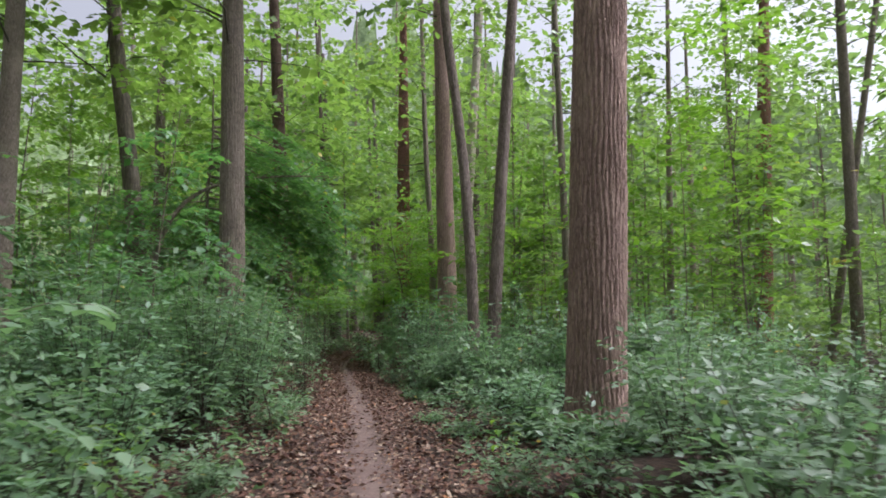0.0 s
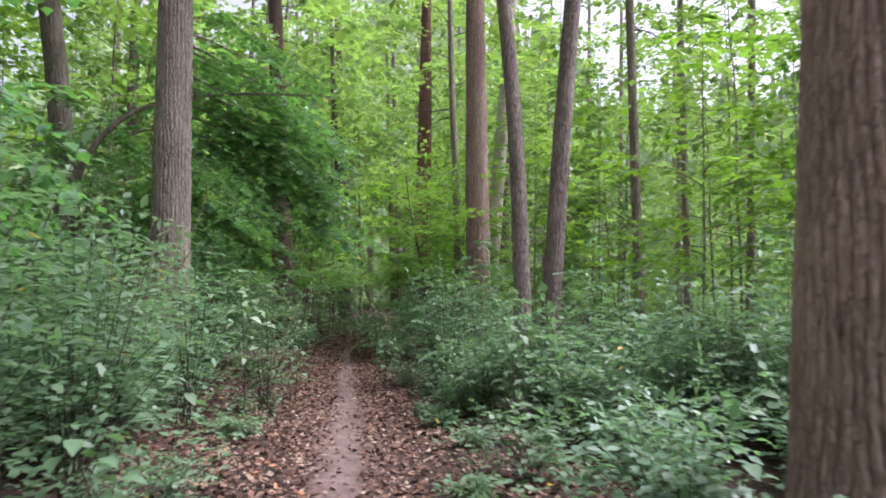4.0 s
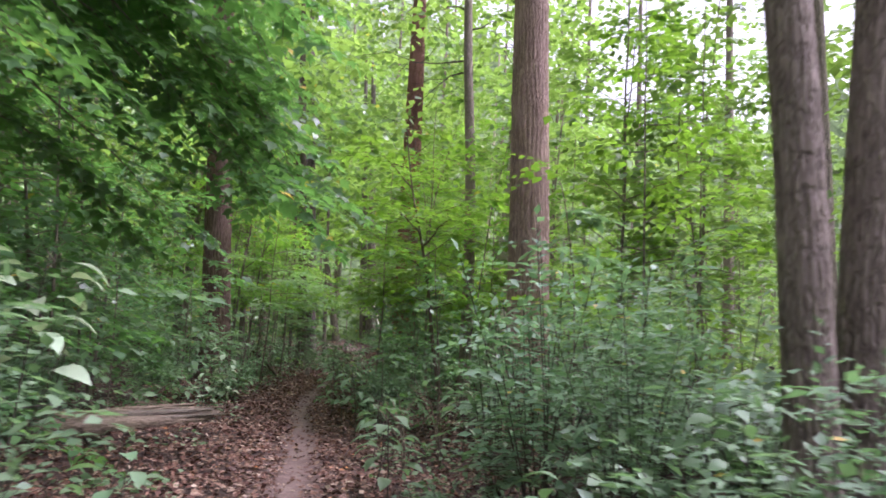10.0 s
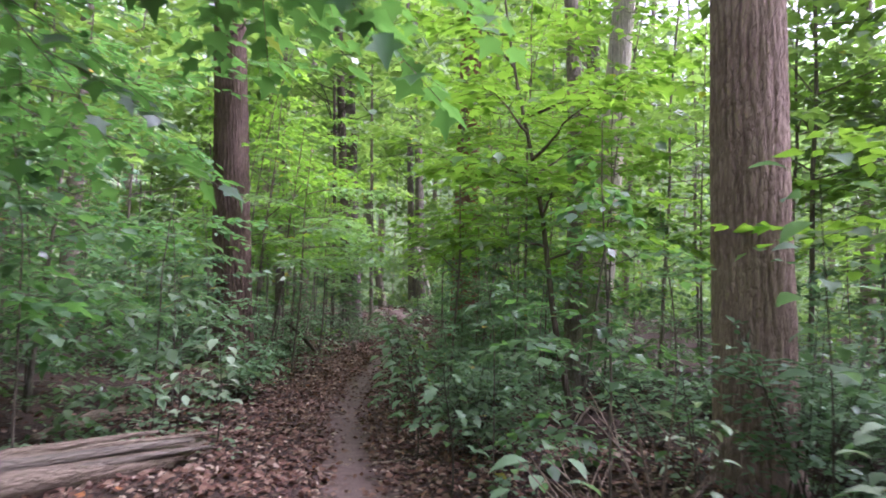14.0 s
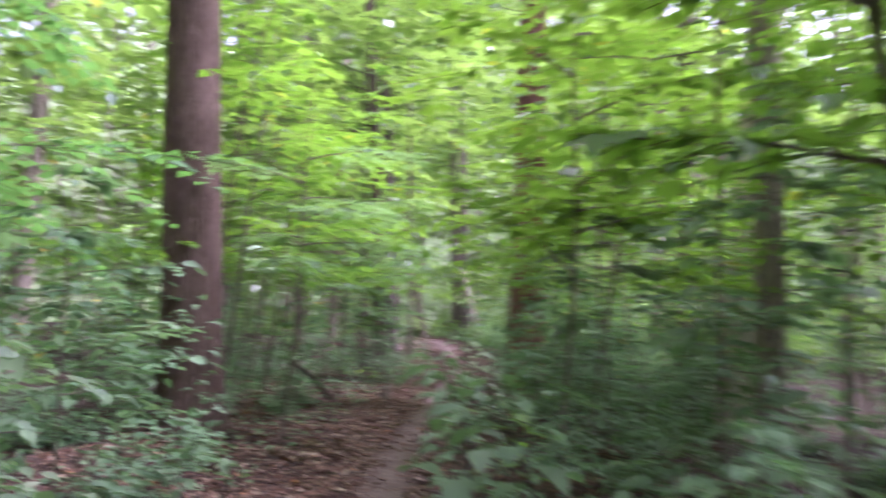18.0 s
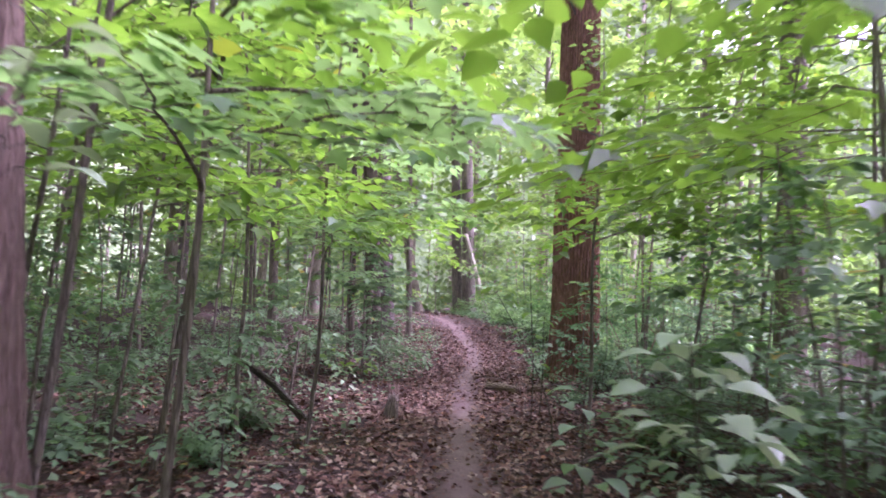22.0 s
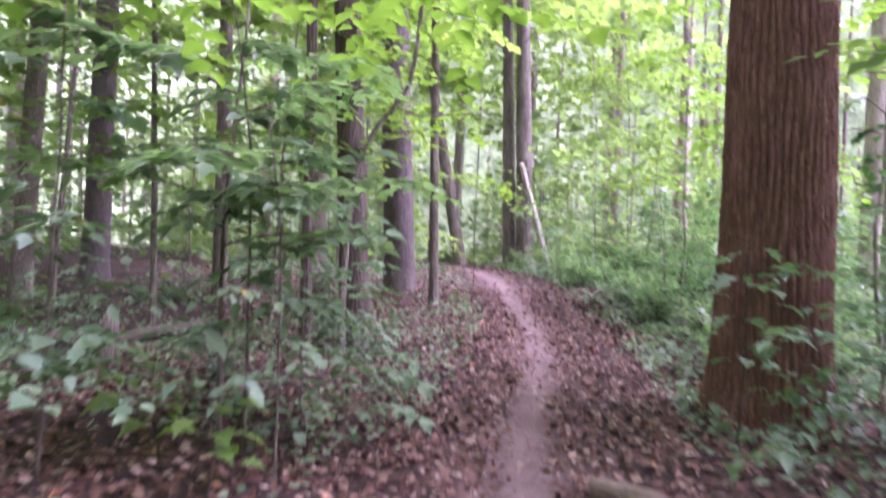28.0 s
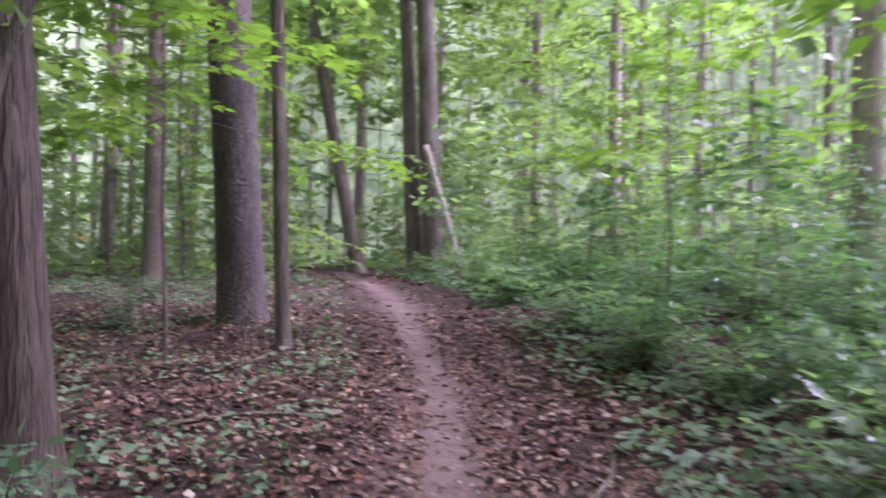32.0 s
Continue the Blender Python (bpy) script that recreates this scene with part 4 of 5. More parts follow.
# ---- low green cover and dry leaves on the floor ----
def ground_cover():
    rng = np.random.default_rng(5)
    leaves = Leaves()
    for count, x0, x1, y0, y1, room, size in ((36000, -7, 8, 1, 27, 0.9, 0.09), (10000, -7, 7, 26, 46, 1.1, 0.09), (20000, 1.2, 8, 45, 68, 1.2, 0.12), (15000, -9, -0.6, 44, 64, 0.8, 0.085), (4000, -20, 20, 4, 70, 6.0, 0.16)):
        y = rng.uniform(y0, y1, count)
        x = trail_x(y) + rng.uniform(x0, x1, count)
        clump = np.sin(1.9 * x + 0.7 * np.sin(1.3 * y)) + np.sin(2.3 * y + 1.1 * np.sin(1.7 * x)) + rng.normal(0, 0.6, count)
        keep = (np.abs(x - trail_x(y)) > room + rng.exponential(0.15, count)) & (clump > -0.3) & ((x + 5.1) ** 2 + (y - 24.0) ** 2 > 2.2)
        x, y = x[keep], y[keep]
        m = len(x)
        base = np.stack([x, y, land(x, y) + rng.uniform(0.02, 0.26, m) * rng.uniform(0.4, 1, m)], 1)
        a = rng.uniform(0, 2 * np.pi, m)
        way = np.stack([np.cos(a), np.sin(a), rng.uniform(-0.2, 0.4, m)], 1)
        length = size * rng.uniform(0.6, 1.4, m)
        leaves.add(base, unit(way), unit(np.array([0, 0, 1.0]) + rng.normal(0, 0.4, (m, 3))), length, length * 0.65)
    ob = new("ground_cover", leaves.mesh("ground_cover", LEAF_HERB))
    tagged(ob, "low green herbs and seedlings covering the forest floor", "ground cover", kind="stuff")


def leaf_litter():
    rng = np.random.default_rng(6)
    leaves = Leaves()
    for count, x0, x1, y0, y1, size in ((26000, -2.3, 2.3, 2, 20, 0.062), (46000, -3.4, 3.4, 20, 40, 0.064), (9000, -6, 5, 20, 42, 0.085), (52000, -5.5, 5.5, 39, 57, 0.078), (5000, -9, 8, 56, 72, 0.12), (9000, -1.2, 1.2, 3, 50, 0.075), (12000, -0.55, 0.55, 2, 56, 0.052)):
        y = rng.uniform(y0, y1, count)
        off = rng.uniform(x0, x1, count)
        keep = np.abs(off) > 0.26 * rng.uniform(0, 1, count) ** 0.35 * (rng.uniform(0, 1, count) > 0.12)
        y, off = y[keep], off[keep]
        x = trail_x(y) + off
        m = len(x)
        base = np.stack([x, y, land(x, y) + rng.uniform(0.016, 0.035, m)], 1)
        a = rng.uniform(0, 2 * np.pi, m)
        way = np.stack([np.cos(a), np.sin(a), rng.normal(0, 0.25, m)], 1)
        length = size * rng.uniform(0.5, 1.35, m)
        leaves.add(base, unit(way), unit(np.array([0, 0, 1.0]) + rng.normal(0, 0.42, (m, 3))), length, length * rng.uniform(0.4, 0.85, m))
    ob = new("leaf_litter", leaves.mesh("leaf_litter", LITTER_LEAF))
    tagged(ob, "fallen brown and tan leaves scattered on the floor", "leaf litter", kind="stuff")


ground_cover()
leaf_litter()

# ---- the woods beyond ----
def far_woods():
    rng = np.random.default_rng(8)
    leaves = Leaves()
    for count, r0, r1, z1, size in ((21000, 14, 36, 16, 0.36), (30000, 28, 52, 24, 0.56), (15000, 48, 85, 32, 0.95)):
        clumps = count // 30
        a = rng.uniform(-0.6, np.pi + 0.6, clumps)
        r = rng.uniform(r0, r1, clumps)
        cx, cy = -3 + r * np.cos(a) * 0.8, 24 + r * np.sin(a) * 1.25
        cz = z1 * rng.uniform(0, 1, clumps) ** 1.3 * np.where(np.cos(a) > 0.1, 0.85, 1.0)
        spot = np.repeat(np.stack([cx, cy, cz], 1), 30, 0)
        spot = spot[np.abs(spot[:, 0] - trail_x(spot[:, 1])) + 0.8 * np.maximum(spot[:, 1] - 62, 0) + 0.8 * np.maximum(-4 - spot[:, 1], 0) > 13]
        m = len(spot)
        base = spot + rng.normal(0, 1, (m, 3)) * (1.3, 1.3, 0.32)
        base[:, 2] = np.maximum(base[:, 2], 0.1) + land(base[:, 0], base[:, 1])
        b = rng.uniform(0, 2 * np.pi, m)
        way = np.stack([np.cos(b), np.sin(b), rng.normal(-0.1, 0.25, m)], 1)
        length = size * rng.uniform(0.6, 1.4, m)
        leaves.add(base, unit(way), unit(np.array([0, 0, 1.0]) + rng.normal(0, 0.5, (m, 3))), length, length * 0.7)
    for count, x0, x1, y0, y1, tall, size in ((22000, -28, 24, 62, 96, 4.5, 0.30), (12000, 14, 30, 6, 62, 4.0, 0.28), (10000, -34, -13, 6, 62, 4.0, 0.28)):
        clumps = count // 25
        y = np.repeat(rng.uniform(y0, y1, clumps), 25) + rng.normal(0, 0.6, clumps * 25)
        x = np.repeat(rng.uniform(x0, x1, clumps), 25) + rng.normal(0, 0.6, clumps * 25)
        z = np.repeat(tall * rng.uniform(0, 1, clumps) ** 1.3, 25) + rng.normal(0, 0.2, clumps * 25)
        keep = np.abs(x - trail_x(y)) > 1.3
        x, y, z = x[keep], y[keep], np.maximum(z[keep], 0.05)
        m = len(x)
        b = rng.uniform(0, 2 * np.pi, m)
        length = size * rng.uniform(0.6, 1.4, m)
        leaves.add(np.stack([x, y, land(x, y) + z], 1), unit(np.stack([np.cos(b), np.sin(b), rng.normal(-0.1, 0.25, m)], 1)), unit(np.array([0, 0, 1.0]) + rng.normal(0, 0.5, (m, 3))), length, length * 0.7)
    woods = new("far_woods", leaves.mesh("far_woods", LEAF_WOODS))
    tagged(woods, "dense green woods behind the nearer trees", "woods", kind="stuff")
    poles = []
    for n in range(12):
        wood = Wood()
        wood.tube([(0, 0, -0.2), (rng.normal(0, 0.2), 0, 8), (rng.normal(0, 0.5), 0, 16)], [0.5, 0.4, 0.15], 7)
        poles.append(wood.mesh("trunk", BARK_GREY))
    for n in range(220):
        a, r = rng.uniform(0.45, np.pi - 0.45) if n < 180 else rng.uniform(0, 2 * np.pi), rng.uniform(42, 75)
        x, y = -3 + r * math.cos(a) * 0.8, 32 + r * math.sin(a) * 1.25
        width, tall = rng.uniform(0.08, 0.4), rng.uniform(0.65, 1.35)
        hang("trunk", poles[n % 12], woods).matrix_basis = pose(x, y, float(land(x, y))) @ Matrix.Diagonal((width, width, tall, 1))


def backdrop_ring():
    """The distance: a closed uneven glowing band painted as woods, far behind everything, taller ahead to hide sky in
    view.
    """
    rng = np.random.default_rng(9)
    a = np.linspace(0, 2 * np.pi, 961)[:-1]
    r = 92 + 4 * np.sin(7 * a) + 3 * np.sin(13 * a + 1)
    top = 21 + 26 * np.exp(-((a - 1.62) / 0.6) ** 2) + 3.5 * np.sin(9 * a) + 2 * np.sin(23 * a + 2) + 2 * np.sin(71 * a) + rng.normal(0, 2.2, 960)
    rows = []
    for f in (-0.1, 0.25, 0.6, 1.0):
        rows.append(np.stack([-4 + 0.8 * r * np.cos(a) * (1 + 0.02 * np.sin(31 * a + 9 * f)), 30 + r * np.sin(a), 1.0 + top * f], 1))
    i, j = np.meshgrid(np.arange(3), np.arange(960), indexing="ij")
    k = (j + 1) % 960
    faces = np.stack([i * 960 + j, i * 960 + k, (i + 1) * 960 + k, (i + 1) * 960 + j], -1).reshape(-1, 4)
    tagged(new("backdrop", mesh_of("backdrop", np.concatenate(rows), faces, DISTANCE, True)), "glowing band painted as hazy green distant woods", "woods", kind="structure")


far_woods()
backdrop_ring()

# ---- broad-leaved plants close to the trail ----
def blade(name, outline, material, curl=0.16):
    """One broad leaf along x: a midrib with a row of places on each side, arched and cupped."""
    m = len(outline)
    s = np.array([o[0] for o in outline])
    w = np.array([o[1] for o in outline])
    rise = 0.10 * np.sin(np.pi * s) - curl * s ** 2
    mid = np.stack([s, np.zeros(m), rise], 1)
    left = np.stack([s + 0.04, w, rise + 0.18 * w], 1)
    right = np.stack([s + 0.04, -w, rise + 0.18 * w], 1)
    faces = []
    for i in range(m - 1):
        faces += [(i, i + 1, m + i + 1, m + i), (i + 1, i, 2 * m + i, 2 * m + i + 1)]
    return mesh_of(name, np.concatenate([mid, left, right]), np.array(faces), material, True)


OVATE = ((0.0, 0.01), (0.15, 0.14), (0.35, 0.25), (0.55, 0.27), (0.75, 0.19), (0.9, 0.08), (1.0, 0.005))
LOBED = ((0.0, 0.01), (0.12, 0.05), (0.25, 0.22), (0.36, 0.10), (0.5, 0.30), (0.62, 0.12), (0.76, 0.24), (0.86, 0.09), (1.0, 0.01))
MAPLE = ((0.0, 0.02), (0.10, 0.30), (0.22, 0.24), (0.36, 0.47), (0.48, 0.22), (0.64, 0.27), (0.78, 0.11), (1.0, 0.01))
BLADES = {"ovate": blade("leaf", OVATE, LEAF_HERB), "lobed": blade("leaf", LOBED, LEAF_HERB), "maple": blade("leaf", MAPLE, LEAF_BRIGHT), "pale": blade("leaf", OVATE, LEAF_GLARE)}


def broad_plant(x, y, tall, count, shape, size, seed, label, lean=(0.0, 0.0), low=0.35):
    rng = np.random.default_rng(seed)
    root = new("broad_leaved_plant")
    root.matrix_basis = pose(x, y, float(land(x, y)) - 0.01)
    tagged(root, label, "plant", "broad-leaved plants by the path")
    wood = Wood()
    s = np.linspace(0, 1, 7)
    stem = np.stack([lean[0] * s ** 1.5 + 0.02 * np.sin(5 * s), lean[1] * s ** 1.5, tall * s], 1)
    wood.tube(stem, np.linspace(0.009, 0.003, 7), 5)
    spots = []
    for i in range(count):
        f = low + (1 - low) * (i + 0.5) / count
        at = Vector([float(np.interp(f, s, stem[:, k])) for k in range(3)])
        a = i * 2.399 + rng.normal(0, 0.25)
        out = size * rng.uniform(0.3, 0.9)
        tip = at + Vector((math.cos(a) * out, math.sin(a) * out, rng.uniform(0.0, 0.3) * out))
        wood.tube([tuple(at), tuple((at + tip) / 2 + Vector((0, 0, 0.02))), tuple(tip)], [0.003, 0.0025, 0.002], 3)
        spots.append((tip, math.degrees(a)))
    hang("stem", wood.mesh("stem", TWIG), root)
    for tip, a in spots:
        hang("leaf", BLADES[shape], root, "", pose(*tip, rng.normal(0, 14), rng.normal(6, 12), a + rng.normal(0, 12)) @ Matrix.Scale(size * rng.uniform(0.7, 1.2), 4))
    return root


OVATE_PLANT, OAK_PLANT, MAPLE_PLANT = "seedling with broad oval green leaves beside the path", "oak seedling with lobed green leaves", "maple seedling with bright pointed leaves"
PLANT_WORDS = {"ovate": OVATE_PLANT, "lobed": OAK_PLANT, "maple": MAPLE_PLANT, "pale": "plant with oval leaves coloured pale for sky glare by the path"}
GROWN = []


def seedling(x, y, tall, count, shape, size):
    n = len(GROWN)
    GROWN.append(broad_plant(x, y, tall, count, shape, size, 300 + n, PLANT_WORDS[shape], (0.1 * math.sin(n), 0.08 * math.cos(2 * n))))


seedling(1.75, 11.0, 0.95, 11, "ovate", 0.19)
seedling(0.0, 15.2, 0.75, 12, "ovate", 0.24)
seedling(0.4, 16.1, 0.85, 10, "ovate", 0.22)
seedling(0.7, 14.9, 0.6, 9, "ovate", 0.22)
seedling(-3.15, 15.5, 1.65, 12, "pale", 0.17)
seedling(0.05, 23.8, 2.5, 16, "ovate", 0.26)
seedling(-4.68, 26.0, 1.1, 18, "pale", 0.15)
seedling(-4.95, 25.6, 0.8, 12, "pale", 0.14)
seedling(-0.7, 21.6, 0.9, 10, "ovate", 0.16)
seedling(-5.7, 28.9, 0.5, 8, "pale", 0.2)
seedling(-2.45, 30.8, 0.7, 9, "lobed", 0.22)
seedling(-2.2, 28.7, 0.5, 8, "maple", 0.2)
seedling(-3.42, 32.9, 1.4, 34, "pale", 0.2)
seedling(-3.2, 33.3, 1.1, 22, "pale", 0.18)
seedling(-0.5, 22.2, 1.15, 14, "pale", 0.19)
seedling(-0.1, 22.9, 1.25, 14, "ovate", 0.2)
seedling(-0.9, 23.4, 0.9, 12, "pale", 0.17)
seedling(0.3, 22.3, 1.2, 12, "pale", 0.2)
seedling(-0.7, 24.2, 1.0, 10, "ovate", 0.18)
seedling(-0.6, 18.7, 0.8, 12, "ovate", 0.21)
seedling(-0.2, 19.4, 0.9, 12, "pale", 0.2)
seedling(0.2, 18.5, 0.85, 12, "ovate", 0.22)
seedling(1.35, 9.0, 0.55, 9, "ovate", 0.17)
seedling(1.75, 8.8, 0.5, 9, "ovate", 0.16)
seedling(2.5, 9.2, 0.6, 9, "ovate", 0.17)
seedling(-6.1, 31.6, 1.7, 12, "ovate", 0.16)
seedling(-2.95, 31.8, 0.75, 8, "ovate", 0.26)
seedling(-2.4, 32.4, 0.8, 9, "ovate", 0.2)
seedling(-2.9, 34.6, 0.6, 9, "ovate", 0.16)
seedling(-6.5, 33.0, 1.5, 9, "ovate", 0.16)
seedling(-6.3, 33.2, 0.55, 8, "ovate", 0.17)
seedling(-3.7, 39.6, 2.0, 12, "maple", 0.19)
seedling(-3.55, 40.3, 1.4, 10, "pale", 0.16)
seedling(-6.5, 41.3, 0.5, 9, "pale", 0.13)
seedling(-3.1, 44.75, 1.65, 18, "lobed", 0.28)
seedling(-2.6, 45.0, 0.95, 9, "lobed", 0.24)
seedling(-6.9, 43.0, 0.6, 12, "maple", 0.2)
seedling(-6.1, 43.4, 0.55, 10, "ovate", 0.18)
seedling(-6.4, 42.6, 0.5, 9, "maple", 0.19)
seedling(-3.3, 45.2, 0.35, 8, "ovate", 0.15)
seedling(-1.65, 45.6, 0.95, 11, "ovate", 0.18)
seedling(-6.75, 44.6, 0.6, 9, "lobed", 0.22)
seedling(-2.2, 45.1, 0.4, 9, "ovate", 0.15)
seedling(-6.0, 46.6, 0.2, 6, "ovate", 0.12)
seedling(-2.6, 10.6, 0.6, 10, "ovate", 0.17)
seedling(-2.9, 12.4, 0.8, 10, "ovate", 0.18)
seedling(0.6, 8.2, 0.5, 10, "maple", 0.14)
seedling(-2.0, 6.6, 0.55, 10, "ovate", 0.15)
seedling(1.2, 6.8, 0.45, 9, "ovate", 0.14)
seedling(-3.6, 18.4, 0.5, 9, "ovate", 0.16)
seedling(-1.2, 22.8, 0.45, 9, "ovate", 0.13)
seedling(-4.5, 21.4, 0.4, 8, "ovate", 0.15)
for x, y in ((-2.65, 6.3), (-2.95, 6.0), (-2.5, 5.6)):
    seedling(x, y, 0.75, 14, "maple", 0.15)
for x, y, tall, shape in ((-3.05, 27.1, 1.15, "ovate"), (-3.2, 28.5, 1.2, "lobed"), (-3.35, 29.7, 1.15, "ovate"), (-3.5, 31.2, 1.1, "ovate"), (-3.75, 34.2, 1.15, "ovate"), (-3.0, 29.2, 1.0, "maple"), (-2.75, 25.9, 1.0, "ovate"), (-2.4, 24.6, 1.0, "lobed"), (-1.7, 19.6, 0.9, "ovate"), (-1.85, 21.0, 0.8, "lobed"), (-2.0, 22.6, 0.8, "ovate"),
                          (0.35, 14.2, 1.2, "ovate"), (0.95, 15.8, 1.3, "maple"), (0.2, 17.3, 1.2, "ovate"), (-0.3, 18.0, 1.1, "lobed"), (1.5, 14.6, 1.2, "ovate"), (-0.75, 17.4, 0.8, "ovate"), (-2.9, 17.4, 0.8, "ovate"), (-2.5, 8.0, 0.7, "lobed"), (-2.2, 9.6, 0.7, "ovate")):
    seedling(x, y, tall, 20, shape, 0.17)

broad_plant(-5.8, 31.9, 2.2, 18, "pale", 0.17, 363, "plant with oval leaves coloured pale for sky glare by the path", (0.35, 0.1), 0.78)
broad_plant(-3.5, 38.55, 1.68, 9, "maple", 0.22, 361, MAPLE_PLANT, (-0.68, 0.0), 0.88)
broad_plant(-3.15, 30.4, 1.32, 18, "ovate", 0.17, 366, OVATE_PLANT, (-0.4, 0.0), 0.6)
broad_plant(-3.05, 29.0, 1.3, 18, "ovate", 0.14, 372, OVATE_PLANT, (-0.38, 0.0), 0.6)
broad_plant(-2.7, 27.4, 1.3, 18, "ovate", 0.17, 368, OVATE_PLANT, (-0.42, 0.0), 0.6)
broad_plant(-4.0, 18.3, 1.9, 18, "pale", 0.24, 364, "plant with oval leaves coloured pale for sky glare by the path", (0.2, 0.0), 0.62)
broad_plant(-4.5, 18.0, 1.8, 14, "pale", 0.22, 365, "plant with oval leaves coloured pale for sky glare by the path", (-0.1, 0.1), 0.55)


# ---- dead wood ----
def log_mesh(name, line, radii, material, seed=0, sides=18, jag=0.25):
    """A weathered log along a bent line, furrowed lengthways, with ragged broken ends."""
    rng = np.random.default_rng(seed)
    line = np.asarray(line, float)
    t = np.linspace(0, 1, 22)
    place = np.stack([np.interp(t, np.linspace(0, 1, len(line)), line[:, k]) for k in range(3)], 1)
    radius = np.interp(t, np.linspace(0, 1, len(radii)), radii)
    along = unit(np.gradient(place, axis=0))
    u = unit(np.cross(along, [1.0, 0, 0] if abs(along[:, 2]).mean() > 0.7 else [0, 0, 1.0]))
    w = np.cross(along, u)
    a = np.linspace(0, 2 * np.pi, sides, endpoint=False)
    p = rng.uniform(0, 6, 4)
    shape = 1 + 0.12 * np.sin(3 * a + p[0])[None] + 0.08 * np.sin(5 * a + p[1] + 3 * t[:, None]) + 0.07 * np.abs(np.sin(4 * a + p[2] + np.sin(9 * t[:, None])))
    ring = (u[:, None] * np.cos(a)[None, :, None] + w[:, None] * np.sin(a)[None, :, None]) * (radius[:, None] * shape)[:, :, None]
    verts = place[:, None] + ring
    verts[0] -= along[0] * (jag * radius[0] * rng.uniform(-1, 2, sides))[:, None]
    verts[-1] += along[-1] * (jag * radius[-1] * rng.uniform(-1, 2, sides))[:, None]
    verts = np.concatenate([verts.reshape(-1, 3), place[:1] + along[:1] * radius[0] * 0.3, place[-1:] - along[-1:] * radius[-1] * 0.3])
    i, j = np.meshgrid(np.arange(21), np.arange(sides), indexing="ij")
    k = (j + 1) % sides
    quads = np.stack([i * sides + j, i * sides + k, (i + 1) * sides + k, (i + 1) * sides + j], -1).reshape(-1, 4)
    j = np.arange(sides)
    k = (j + 1) % sides
    ends = np.concatenate([np.stack([k, j, np.full(sides, 22 * sides)], 1), np.stack([21 * sides + j, 21 * sides + k, np.full(sides, 22 * sides + 1)], 1)])
    return mesh_of(name, verts, [quads, ends], material, True)


def on_ground(x, y, lift):
    return (x, y, float(land(x, y)) + lift)


def lying(name, spots, radii, material, label, category, seed=0, group="", jag=0.25):
    first = Vector(spots[0])
    turn = (Vector(spots[-1]) - first).to_track_quat("Z", "Y").to_matrix()
    line = [tuple(turn.inverted() @ (Vector(s) - first)) for s in spots]
    ob = new(name, log_mesh(name, line, radii, material, seed, jag=jag))
    ob.matrix_basis = Matrix.Translation(first) @ turn.to_4x4()
    return tagged(ob, label, category, group)


rotten = lying("fallen_log", [on_ground(-6.6, 22.4, 0.10), on_ground(-5.75, 23.4, 0.12), on_ground(-4.75, 25.1, 0.10)], (0.14, 0.16, 0.13), DEAD_WOOD, "rotting fallen log split into peeling pale strips", "log", 1, jag=1.2)
for n, (start, end, off, lift, width) in enumerate(((0.02, 0.7, 0.05, 0.15, 0.045), (0.25, 1.02, 0.12, 0.10, 0.05), (0.35, 0.95, 0.0, 0.16, 0.04), (0.1, 0.55, 0.16, 0.05, 0.04), (0.5, 1.08, 0.17, 0.03, 0.035), (0.05, 0.4, -0.05, 0.17, 0.03), (0.6, 1.1, 0.06, 0.14, 0.03))):
    way = Vector((1.85, 2.7, 0.0))
    side = Vector((0.82, -0.57, 0.0)) * off
    strip = [tuple(rotten.matrix_basis.to_3x3().inverted() @ (way * f + side + Vector((0, 0, lift + bend)))) for f, bend in ((start, -0.02), (start * 0.6 + end * 0.4, 0.01), (end, -0.01 + 0.02 * (n % 3)))]
    hang("split_strip", log_mesh("split_strip", strip, (width * 0.5, width, width * 0.35), (DEAD_WOOD, BARK_DARK, DEAD_WOOD)[n % 3], 60 + n, sides=7, jag=2.5), rotten, "splintered strip of wood")
lying("fallen_branch", [on_ground(-6.7, 26.3, 0.05), on_ground(-6.6, 27.4, 0.07), on_ground(-6.5, 28.6, 0.05)], (0.05, 0.06, 0.04), DEAD_WOOD, "short grey dead branch on leaf litter", "branch", 2)
lying("fallen_branch", [on_ground(-6.2, 23.9, 0.07), on_ground(-5.5, 23.1, 0.08), on_ground(-4.86, 22.4, 0.03)], (0.035, 0.032, 0.018), DEAD_WOOD, "thin weathered dead branch beside the log", "branch", 3)
lying("leaning_branch", [on_ground(-6.4, 38.9, 0.02), (-6.72, 38.65, 0.26), (-7.1, 38.3, 0.62)], (0.05, 0.045, 0.03), TWIG, "dark dead branch leaning over the floor", "branch", 4, jag=0.8)
lying("fallen_log", [on_ground(-4.26, 43.4, 0.06), on_ground(-4.0, 43.16, 0.07), on_ground(-3.76, 42.95, 0.06)], (0.075, 0.085, 0.07), DEAD_WOOD, "short cut log lying beside the path", "log", 5)
lying("fallen_log", [on_ground(-3.52, 42.85, 0.06), on_ground(-3.4, 42.62, 0.07), on_ground(-3.27, 42.38, 0.06)], (0.08, 0.09, 0.075), BARK_BROWN, "short dark log lying beside the path", "log", 6)
lying("leaning_pole", [(-4.42, 65.3, 0.63), (-5.0, 65.7, 2.55), (-5.66, 66.3, 4.7)], (0.12, 0.11, 0.085), BLEACHED, "bare bleached pole leaning against the trunk", "pole", 7)
lying("fallen_log", [on_ground(-11.5, 47.6, 0.09), on_ground(-10.6, 48.4, 0.1), on_ground(-9.7, 49.6, 0.08)], (0.08, 0.09, 0.07), BARK_DARK, "dark fallen log among the litter", "log", 8)
